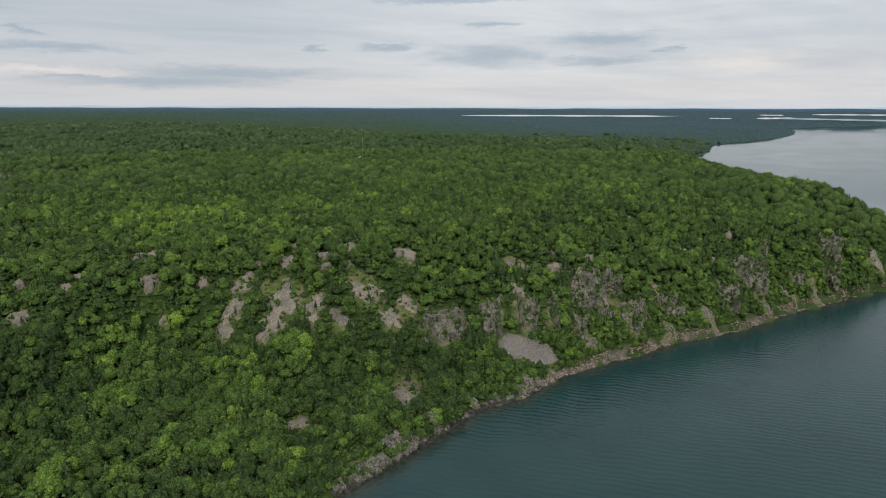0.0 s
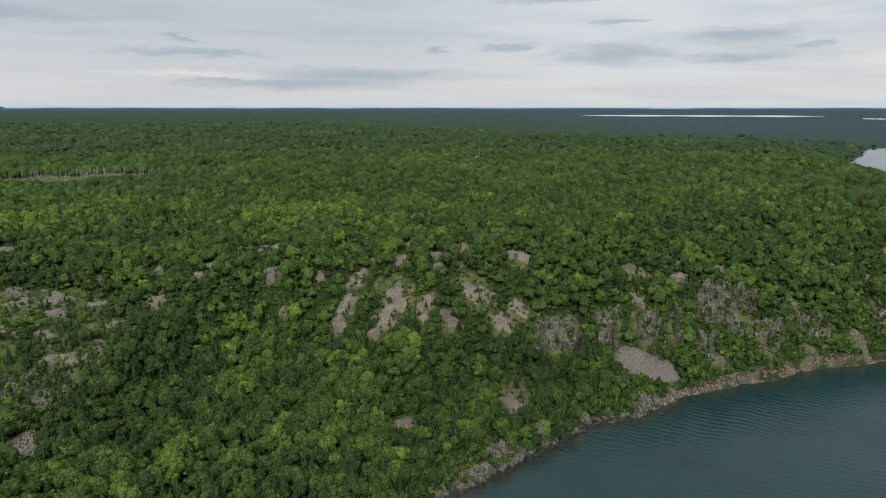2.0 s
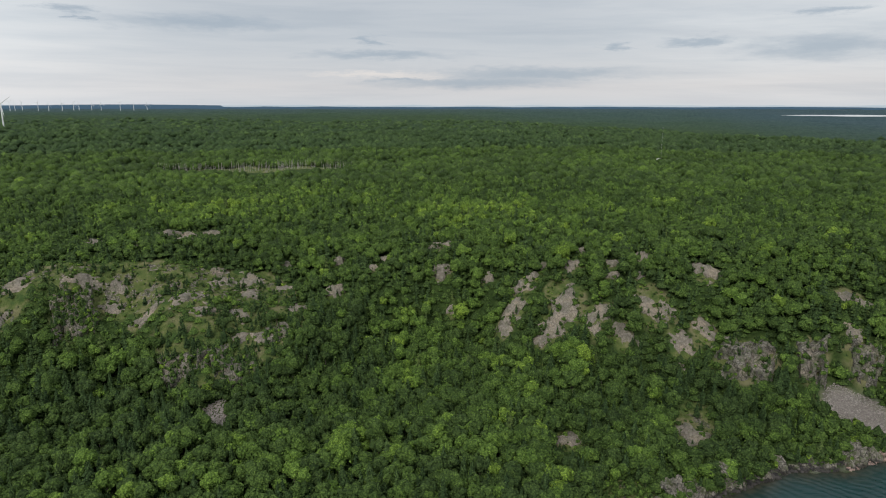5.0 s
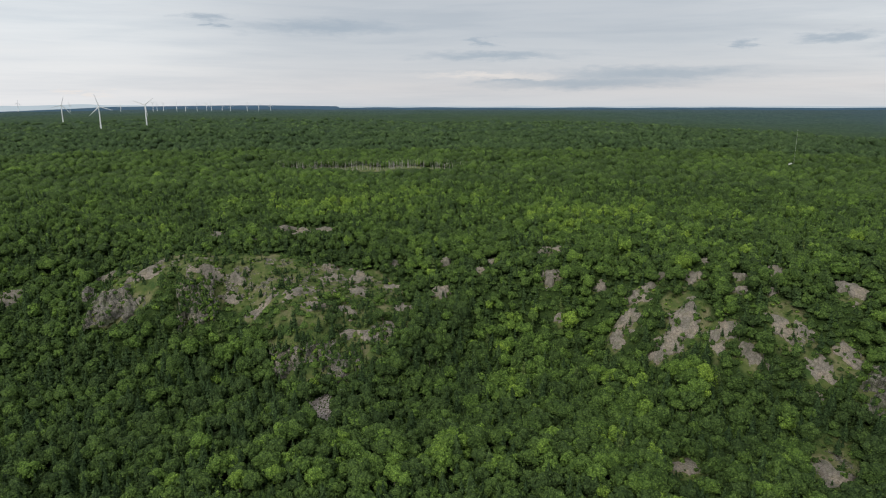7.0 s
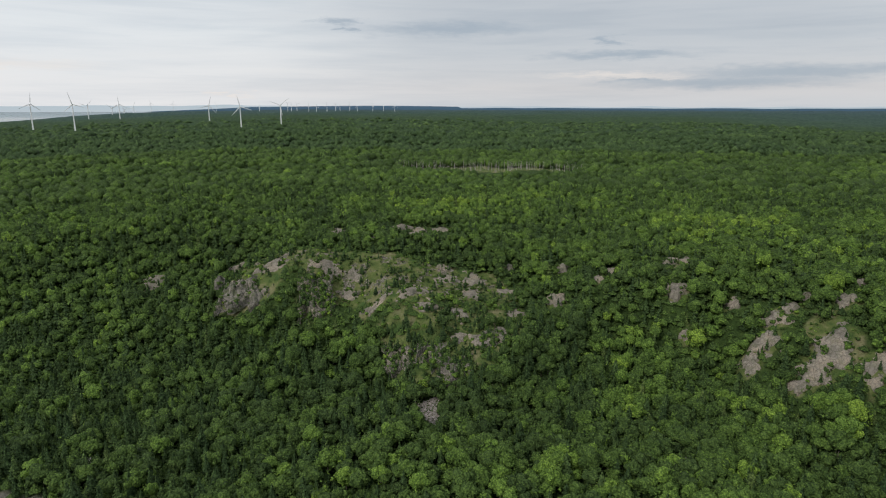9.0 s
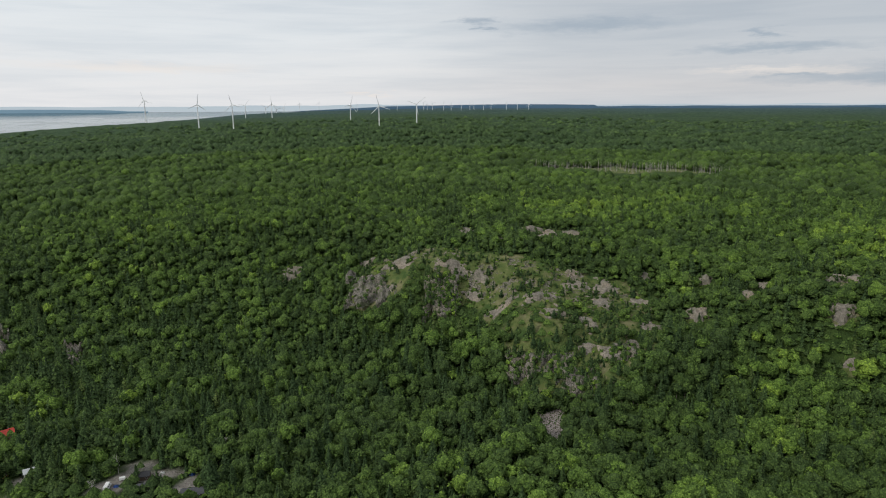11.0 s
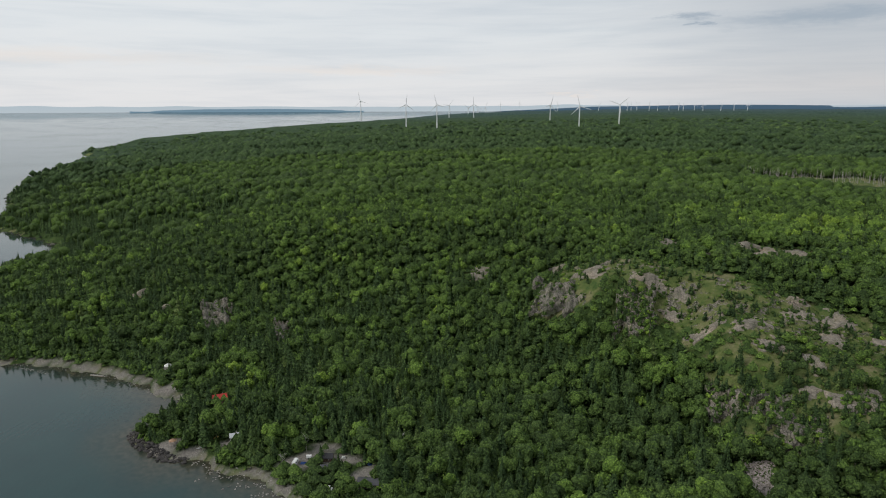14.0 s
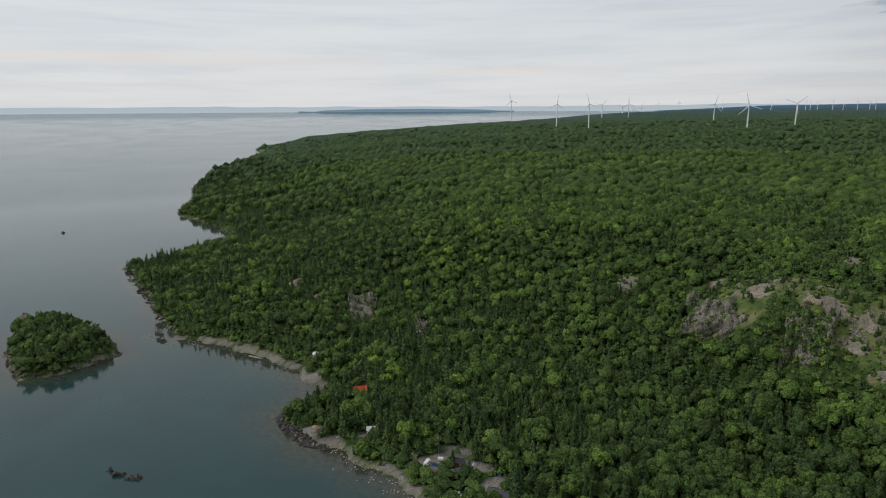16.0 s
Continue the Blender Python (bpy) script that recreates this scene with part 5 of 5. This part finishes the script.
spread_stones("boulder_rows", x, y, np.full(len(x), 0.02), size, PALE_STONE, "rows of pale boulders in shallow water", 322)


# jumbles of dark blocks on the points, the headland, the island and below the eastern crags
rng = np.random.RandomState(43)
jumbles = [along(line, spacing, rng, inward) for line, spacing, inward in (
    (COAST_WEST[5:11], 0.10, (-3, 4)), (COAST_WEST[18:26], 0.22, (-2, 7)), (COAST_EAST[:6], 0.16, (-2, 3)), (ISLAND[7:] + ISLAND[:3], 0.2, (-2, 5)), (ISLAND[2:8], 0.6, (-1, 2)), (COAST_WEST[26:32], 0.6, (-2, 8)))]
x, y = (np.concatenate([j[k] for j in jumbles]) for k in (0, 1))
inward = shore(x, y)
x, y = x[(inward > -3.5) & (inward < 6)], y[(inward > -3.5) & (inward < 6)]
size = 0.7 + 2.6 * rng.uniform(0, 1, len(x)) ** 2.5
spread_stones("shore_blocks", x, y, settle(x, y, size), size, DARK_STONE, "jumbled dark rock blocks along the waterline", 323)


def shore_rock(x, y, ux, uy, width, depth, high, seed, label):
    """A dark broken rock that rises out of the water."""
    r = np.random.RandomState(seed)
    foot = Vector((x, y, -0.8))
    verts, quads = crag(r, foot, Vector((x + ux * depth, y + uy * depth, high)), width, 1.0, 0.8)
    ob = tagged(new("shore_rock", mesh_from("shore_rock", verts - np.array(foot), quads, SHORE_ROCK, False)), label, "shore rock", "shore rocks")
    ob.location = foot
    return ob


k = 400
for line, first, last, high, label in ((COAST_EAST, 0, 6, 6.2, "grey cliffy rock at the waterline"),):
    for (ax, ay), (bx, by) in zip(line[first:last], line[first + 1:last + 1]):
        length = math.hypot(bx - ax, by - ay)
        if bx < ax:
            ux, uy = (by - ay) / length, -(bx - ax) / length
        else:
            ux, uy = -(by - ay) / length, (bx - ax) / length
        for j in range(max(1, int(length / 9))):
            t = (j + 0.5) / max(1, int(length / 9))
            k += 1
            if random.random() < 0.25:
                continue
            deep = random.uniform(2.5, 9.0)
            shore_rock(ax + (bx - ax) * t - ux * 1.6, ay + (by - ay) * t - uy * 1.6, ux, uy, random.uniform(4, 15), deep, high * deep / 6.5 * random.uniform(0.5, 1.5), k, label)
for x, y, w, d, h in ((-354, 96, 6.5, 3.2, 0.5), (-348, 97.5, 5.5, 3, 0.9), (-343, 100.5, 5, 3, 0.6), (-338, 102, 6, 3.6, 1.0), (-335, 106, 4, 3, 0.5), (-661.5, 96, 12, 9, 6.8), (-654, 90, 13.5, 7.5, 3.8), (-1114.5, 204, 7.5, 4.5, 1.8), (-945, 393, 10.5, 6, 2.4), (-555, 180, 21, 3.8, 1.2), (-535.5, 177, 13.5, 4.5, 1)):
    k += 1
    shore_rock(x, y - d / 2, 0, 1, w, d, h, k, "low dark reef rock in the lake")


# ---- parts ----
def part(name, bm, mat, parent, label=""):
    me = bpy.data.meshes.new(name)
    bm.to_mesh(me)
    bm.free()
    me.materials.append(mat)
    ob = new(name, me)
    ob.parent = parent
    return tagged(ob, label)


def box(x0, y0, z0, x1, y1, z1, bevel=0.0):
    bm = bmesh.new()
    bmesh.ops.create_cube(bm, size=1, matrix=Matrix.LocRotScale(((x0 + x1) / 2, (y0 + y1) / 2, (z0 + z1) / 2), None, (x1 - x0, y1 - y0, z1 - z0)))
    if bevel:
        bmesh.ops.bevel(bm, geom=bm.edges[:], offset=bevel, segments=2, affect="EDGES")
    return bm


def cone(r0, r1, z0, z1, sides=16, at=(0, 0)):
    bm = bmesh.new()
    bmesh.ops.create_cone(bm, cap_ends=True, segments=sides, radius1=r0, radius2=r1, depth=z1 - z0, matrix=Matrix.Translation((*at, (z0 + z1) / 2)))
    return bm


def prism(profile, x0, x1):
    """A profile in y and z drawn out along x."""
    bm = bmesh.new()
    a, b = [bm.verts.new((x0, y, z)) for y, z in profile], [bm.verts.new((x1, y, z)) for y, z in profile]
    bm.faces.new(a[::-1]), bm.faces.new(b)
    for i in range(len(profile)):
        j = (i + 1) % len(profile)
        bm.faces.new((a[i], a[j], b[j], b[i]))
    bmesh.ops.recalc_face_normals(bm, faces=bm.faces[:])
    return bm


def thing(name, label, category, x, y, turn=0, lift=0.0, group=""):
    ob = tagged(new(name), label, category, group)
    ob.matrix_basis = Matrix.Translation(on_ground(x, y, lift)) @ pose(0, 0, 0, 0, 0, turn)
    return ob


def cabin(label, x, y, turn, length, depth, eaves, ridge, wall_mat, roof_mat):
    house = thing("cabin", label, "cabin", x, y, turn, -0.15)
    h, d = length / 2, depth / 2
    part("foundation", box(-h - .1, -d - .1, -0.6, h + .1, d + .1, 0.35), STONE_GREY, house)
    part("wall", prism([(-d, 0.35), (d, 0.35), (d, eaves), (0, ridge - 0.12), (-d, eaves)], -h, h), wall_mat, house)
    for side in (-1, 1):
        over = 0.45
        slope = (ridge - eaves) / d
        lo = eaves - over * slope
        pts = [(side * (d + over), lo), (0, ridge), (0, ridge + 0.14), (side * (d + over), lo + 0.14)]
        part("roof", prism(pts, -h - .4, h + .4), roof_mat, house)
        for k in range(int(length / 0.6)):
            sx = -h - .3 + k * 0.6
            part("roof_seam", prism([(side * (d + over), lo + 0.14), (side * 0.05, ridge + 0.13), (side * 0.05, ridge + 0.18), (side * (d + over), lo + 0.19)], sx, sx + 0.04), roof_mat, house)
    door = part("door", box(-0.45, -d - .05, 0.35, 0.45, -d + .02, 2.35, 0.01), WOOD_DARK, house)
    part("handle", box(0.3, -d - .1, 1.3, 0.36, -d - .04, 1.36), METAL, door)
    for wx in (-h * 0.6, h * 0.6):
        window = part("window", box(wx - .5, -d - .06, 1.2, wx + .5, -d + .02, 2.1, 0.01), WHITE, house)
        part("pane", box(wx - .42, -d - .075, 1.28, wx + .42, -d - .055, 2.02), GLASS_DARK, window)
    part("chimney", box(h * 0.4, 0.3, ridge - 0.6, h * 0.4 + .35, 0.65, ridge + 0.7), STONE_GREY, house)
    return house


def van(label, x, y, turn, length=5.6, height=2.5, paint=None):
    body_mat = paint or WHITE
    v = thing("van", label, "van", x, y, turn, 0.0)
    h = length / 2
    part("body", prism([(-1.0, 0.45), (1.0, 0.45), (1.02, 1.3), (0.9, height), (-0.9, height), (-1.02, 1.3)], -h, h - 1.1), body_mat, v)
    part("bonnet", prism([(-0.98, 0.45), (0.98, 0.45), (0.95, 1.15), (-0.95, 1.15)], h - 1.1, h), body_mat, v)
    part("windscreen", box(h - 1.11, -0.82, 1.3, h - 1.06, 0.82, height - 0.3), GLASS_DARK, v)
    for side in (-1, 1):
        part("side_window", box(-h * 0.7, side * 0.97 - .03, 1.45, h - 1.4, side * 0.97 + .03, 2.0), GLASS_DARK, v)
        part("headlight", box(h - 0.02, side * 0.7 - .15, 0.75, h + 0.03, side * 0.7 + .15, 0.95), METAL, v)
        for wx in (-h * 0.62, h * 0.62):
            wheel = bmesh.new()
            bmesh.ops.create_cone(wheel, cap_ends=True, segments=18, radius1=0.36, radius2=0.36, depth=0.24, matrix=pose(wx, side * 0.92, 0.36, 90))
            tyre = part("wheel", wheel, RUBBER, v)
            rim = bmesh.new()
            bmesh.ops.create_cone(rim, cap_ends=True, segments=12, radius1=0.2, radius2=0.2, depth=0.26, matrix=pose(wx, side * 0.92, 0.36, 90))
            part("rim", rim, METAL, tyre)
    part("bumper", box(h - 0.02, -0.95, 0.4, h + 0.1, 0.95, 0.6, 0.03), RUBBER, v)
    return v


def hull(name, label, x, y, turn, length, width, mat, lift=0.05, z=None):
    """A small open boat or kayak."""
    boat = thing(name, label, "boat", x, y, turn, lift)
    if z is not None:
        boat.location.z = z
    bm, rows = bmesh.new(), []
    for i in range(9):
        t = i / 8
        w = width / 2 * max(0.06, math.sin(math.pi * (0.12 + 0.88 * (1 - t) ** 0.8)) ** 0.6 if name == "kayak" else max(0.05, 1 - t ** 2.6))
        d = width * 0.42 * (1 - 0.3 * t)
        rows.append([bm.verts.new((length * (t - 0.5), s * w * q, d * e + (0.25 * t * t * width))) for s, q, e in ((-1, 1, 1), (-1, .75, .25), (-1, .1, 0), (1, .1, 0), (1, .75, .25), (1, 1, 1))])
    for a, b in zip(rows, rows[1:]):
        for i in range(5):
            bm.faces.new((a[i], a[i + 1], b[i + 1], b[i]))
    bm.faces.new(rows[0])
    bm.faces.new(rows[-1][::-1])
    bmesh.ops.recalc_face_normals(bm, faces=bm.faces[:])
    bmesh.ops.solidify(bm, geom=bm.faces[:], thickness=0.04)
    part("hull", bm, mat, boat)
    for t in (-0.2, 0.15):
        part("seat", box(length * t - .12, -width * .4, width * .28, length * t + .12, width * .4, width * .33), WOOD, boat)
    return boat


# ---- the cabins by the shore ----
cabin("log cabin with a bright red metal roof", -334.0, 241.2, 58, 8.4, 6.2, 3.2, 6.0, WOOD, RED_ROOF)
cabin("small white cabin half hidden by trees", -289.5, 219.8, 52, 4.6, 3.6, 3.0, 4.4, WHITE, PALE_ROOF)
cabin("dark-roofed shed beside the yard", -232.5, 235.5, 35, 7.5, 4.4, 2.8, 4.2, WOOD_DARK, BLACK_ROOF)
cabin("grey-roofed lean shed beside the yard", -225.8, 228.8, 35, 5.0, 3.6, 2.5, 3.4, WOOD, GREY_ROOF)
cabin("long low building with a charcoal roof", -198.8, 232.5, 30, 10.5, 5.6, 2.8, 4.3, WOOD_DARK, GREY_ROOF)

pavilion = thing("gazebo", "small open pavilion with a brown peaked roof", "gazebo", -314.2, 197.2, 0, 0.4)
part("deck", cone(1.9, 1.9, -0.8, 0.12, 6), PALE_STONE, pavilion)
part("roof", cone(2.3, 0.1, 2.2, 3.4, 6), BROWN_ROOF, pavilion)
for k in range(6):
    a = k * math.pi / 3
    part("post", cone(0.07, 0.07, 0.1, 2.25, 8, (1.7 * math.cos(a), 1.7 * math.sin(a))), WOOD, pavilion)
    part("rail", prism([(-0.03, 0.85), (0.03, 0.85), (0.03, 0.93), (-0.03, 0.93)], -0.8, 0.8), WOOD, pavilion).matrix_basis = pose(1.45 * math.cos(a + .52), 1.45 * math.sin(a + .52), 0, 0, 0, math.degrees(a + .52) + 90)

canopy = thing("canopy_tent", "white peaked canopy on four posts", "tent", -410.2, 251.2, 20)
part("cover", cone(3.4, 0.05, 2.4, 4.3, 4), WHITE, canopy)
for k in range(4):
    part("post", cone(0.05, 0.05, -0.1, 2.35, 6, (2.9 * math.cos(k * math.pi / 2), 2.9 * math.sin(k * math.pi / 2))), METAL, canopy)

ramp_way = tagged(new("boat_ramp"), "weathered yellow timber boat ramp into the water", "ramp")
ramp_way.matrix_basis = look((-299.7, 204, 2.2), (-300.2, 191.5, -0.4)) @ pose(0, 0, 0, -90, 0, 0)
for side in (-0.55, 0.55):
    part("rail", box(side - .09, -12.0, -0.1, side + .09, 0, 0.1), YELLOW_WOOD, ramp_way)
for k in range(19):
    part("plank", box(-0.75, -12.0 + k * 0.62, 0.1, 0.75, -11.6 + k * 0.62, 0.16), YELLOW_WOOD, ramp_way)
hull("skiff", "white open skiff drawn up on the ramp", -299.4, 204.8, -95, 5.0, 1.9, WHITE, z=2.4)
hull("kayak", "lime green kayak lying on the beach", -239.2, 210.3, 60, 3.8, 0.75, LIME, 0.1)
hull("kayak", "yellow kayak on the far beach", -525.0, 195.8, 20, 3.6, 0.75, YELLOW_WOOD, 0.1)
van("white camper van parked on the gravel yard", -243.6, 224.2, 118, 6.0, 2.7)
van("white pickup-sized van parked under trees", -213.6, 218.2, 30, 5.2, 2.1)
van("pale van parked beside the yard", -211.5, 225.6, 70, 4.8, 1.9)


def heap(name, label, category, x, y, length, width, high, mat, seed, turn=0):
    """A tarpaulin drawn over a low heap."""
    ob = thing(name, label, category, x, y, turn)
    r, bm = np.random.RandomState(seed), bmesh.new()
    n = 9
    grid = [[bm.verts.new((length * (i / (n - 1) - .5), width * (j / (n - 1) - .5),
                           high * (math.sin(math.pi * i / (n - 1)) * math.sin(math.pi * j / (n - 1))) ** 0.5 * r.uniform(0.8, 1.15) + 0.04)) for j in range(n)] for i in range(n)]
    for i in range(n - 1):
        for j in range(n - 1):
            bm.faces.new((grid[i][j], grid[i + 1][j], grid[i + 1][j + 1], grid[i][j + 1]))
    bmesh.ops.solidify(bm, geom=bm.faces[:], thickness=0.03)
    part("cover", bm, mat, ob)
    for k in range(2):
        part("weight", box(length * (k - .5) * .7, -width * .5, 0, length * (k - .5) * .7 + .4, -width * .5 + .2, 0.2, 0.03), WOOD, ob)
    return ob


heap("tarpaulin", "blue tarpaulin over a low stack", "tarpaulin", -240.9, 227.0, 3.0, 2.4, 0.7, BLUE_TARP, 1, 30)
heap("tarpaulin", "crumpled blue tarpaulin beside the yard", "tarpaulin", -209.5, 244.5, 2.6, 2.0, 0.9, BLUE_TARP, 2, 10)
heap("tarpaulin", "white sheet over stored goods", "tarpaulin", -225.5, 241.5, 2.6, 1.8, 1.2, WHITE, 3, 50)
trailer = thing("trailer", "small white box trailer on the yard", "trailer", -241.8, 231.9, 40)
part("body", box(-1.4, -0.8, 0.5, 1.4, 0.8, 1.8, 0.06), WHITE, trailer)
part("drawbar", box(1.4, -0.05, 0.5, 2.4, 0.05, 0.6), METAL, trailer)
for side in (-1, 1):
    bm = bmesh.new()
    bmesh.ops.create_cone(bm, cap_ends=True, segments=16, radius1=0.32, radius2=0.32, depth=0.2, matrix=pose(0, side * 0.88, 0.32, 90))
    part("wheel", bm, RUBBER, trailer)
dock = tagged(new("dock"), "pale timber dock lying in the shallows", "dock")
dock.matrix_basis = pose(-450, 220, 0.25, 0, 0, 25)
for k in range(18):
    part("plank", box(-5.4 + k * 0.6, -0.7, 0, -4.9 + k * 0.6, 0.7, 0.08), PALE_STONE, dock)
for side in (-0.6, 0.6):
    part("beam", box(-5.4, side - .08, -0.5, 5.4, side + .08, 0), WOOD, dock)


# ---- dead trees ----
def dead_tree(label, x, y, high, seed):
    r = random.Random(seed)
    tree = thing("dead_tree", label, "tree", x, y, r.uniform(0, 360), -0.2, "dead trees")
    part_mesh = new("trunk", mesh_from("trunk", *limb([(0, 0, 0), (0.1, 0, high * .4), (0, 0.15, high * .75), (0.1, 0.1, high)], (0.2, 0.15, 0.09, 0.02), 6), GREY_WOOD))
    part_mesh.parent = tree
    for k in range(22):
        z, a, l = high * r.uniform(0.35, 0.95), r.uniform(0, 6.28), r.uniform(0.8, 2.6)
        c, s = math.cos(a), math.sin(a)
        fork = [limb([(0, 0, z), (c * l * .5, s * l * .5, z + l * .45), (c * l, s * l, z + l)], (0.06, 0.04, 0.012), 4)]
        fork += [limb([(c * l * .5, s * l * .5, z + l * .45), (c * l * .5 + r.uniform(-.7, .7), s * l * .5 + r.uniform(-.7, .7), z + l * 1.0)], (0.03, 0.01), 3) for _ in range(3)]
        branch = new("branch", mesh_from("branch", *join(*fork), GREY_WOOD))
        branch.parent = tree
    return tree


dead_tree("bare bleached dead tree beside the yard", -248.7, 236.2, 9.5, 1)
dead_tree("bare grey dead tree above the beach", -246.5, 218.4, 8.0, 2)
dead_tree("bare grey snag on open rock", -34.5, 408.0, 5.0, 3)
dead_tree("bare grey snag in the valley wood", -205.5, 267.0, 9.0, 4)
dead_tree("bare grey snag at the foot of the ridge", 93.0, 294.0, 9.0, 5)
dead_tree("leaning grey snag at the talus foot", -30.0, 336.0, 7.0, 6)
rng = np.random.RandomState(51)
x, y = rng.uniform(-210, 140, 300), rng.uniform(1090, 1150, 300)
tagged(plant("marsh_snags", [limb([(0, 0, 0), (0.02, 0, 0.6), (0, 0.02, 1.0)], (0.03, 0.02, 0.008), 3)], x, y, ground_height(x, y), rng.uniform(8, 12, 300), rng.uniform(8, 16, 300), rng.uniform(0, 1, 300), GREY_WOOD, rng),
       "bleached dead trunks standing in a marsh", "dead trees", kind="stuff")


# ---- radio mast and its hut ----
mast = thing("radio_mast", "tall thin lattice radio mast above the forest", "mast", 705.0, 1050.0)
for k in range(3):
    a = k * 2.094
    part("leg", cone(0.05, 0.03, 0, 66, 6, (0.4 * math.cos(a), 0.4 * math.sin(a))), METAL, mast)
for k in range(43):
    bm = bmesh.new()
    bmesh.ops.create_cone(bm, cap_ends=True, segments=3, radius1=0.42, radius2=0.42, depth=0.05, matrix=Matrix.Translation((0, 0, 0.8 + k * 1.5)))
    part("brace", bm, METAL, mast)
cabin("pale metal equipment hut below the mast", 694.5, 1041.0, 60, 11, 8, 6.5, 8.4, WHITE, PALE_ROOF)


# ---- wind turbines ----
def wind_turbine():
    t = tagged(new("wind_turbine"), "white three-bladed wind turbine standing in forest", "wind turbine", "wind farm")
    part("tower", cone(2.3, 1.4, -85, -1.5, 20), TURBINE, t)
    part("nacelle", box(-1.9, -3.0, -1.8, 1.9, 6.5, 1.9, 0.5), TURBINE, t)
    bm = bmesh.new()
    bmesh.ops.create_uvsphere(bm, u_segments=14, v_segments=8, radius=1.7, matrix=pose(0, -3.6, 0) @ Matrix.Diagonal((1, 1.3, 1, 1)))
    hub = part("hub", bm, TURBINE, t)
    for k in range(3):
        blade = bmesh.new()
        rows = []
        for r, chord, thick in ((1.0, 1.7, 1.5), (5, 3.0, 0.9), (10, 2.7, 0.6), (22, 1.8, 0.35), (33, 1.1, 0.2), (39, 0.4, 0.1)):
            rows.append([blade.verts.new((cx * chord / 2, cy * thick / 2, r)) for cx, cy in ((-1, 0), (-0.3, 0.9), (0.6, 0.6), (1, 0), (0.6, -0.6), (-0.3, -0.9))])
        for a, b in zip(rows, rows[1:]):
            for i in range(6):
                j = (i + 1) % 6
                blade.faces.new((a[i], a[j], b[j], b[i]))
        blade.faces.new(rows[-1])
        bmesh.ops.recalc_face_normals(blade, faces=blade.faces[:])
        part("blade", blade, TURBINE, hub).matrix_basis = Matrix.Translation((0, -3.9, 0)) @ pose(0, 0, 0, 0, 120 * k - 14, 0)
    return t


TURBINES = [(-1910, 2040, 212), (-1615, 1986, 196), (-1437, 1952, 195), (-2152, 3029, 195), (-2355, 3528, 182), (-1810, 2768, 199),
            (-2353, 3646, 171), (-2313, 3672, 181), (-1208, 2431, 193), (-888, 2006, 188), (-819, 2185, 194)]
TURBINES_FAR = [(-2334, 3904, 208), (-2220, 3970, 209), (-1985, 4093, 198), (-1731, 4207, 195), (-1555, 4275, 213), (-1532, 4283, 202),
                (-1497, 4296, 209), (-1421, 4321, 209), (-1370, 4338, 198), (-1302, 4359, 206), (-1244, 4376, 209), (-1216, 4384, 202),
                (-1150, 4402, 202), (-1099, 4415, 198), (-994, 4440, 209), (-919, 4456, 198), (-842, 4471, 198)]
first = wind_turbine()
for k, (x, y, z) in enumerate(TURBINES + TURBINES_FAR):
    yaw = math.degrees(math.atan2(x, -y)) + 180 + (k * 37 % 50) - 25
    small = 0.62 if k >= len(TURBINES) else 1.0
    m = pose(x, y, z, 0, 0, yaw) @ Matrix.Diagonal((small, small, small, 1))
    turbine = first if k == 0 else copy_thing(first, m)
    if k == 0:
        turbine.matrix_basis = m
    for hub in turbine.children:
        if hub.name.startswith("hub"):
            hub.matrix_basis = Matrix.Translation((0, 0, 0)) @ pose(0, 0, 0, 0, (0, 20, 0, 55, 75, 10, 95, 40, 30, 0, 65)[k % 11], 0)
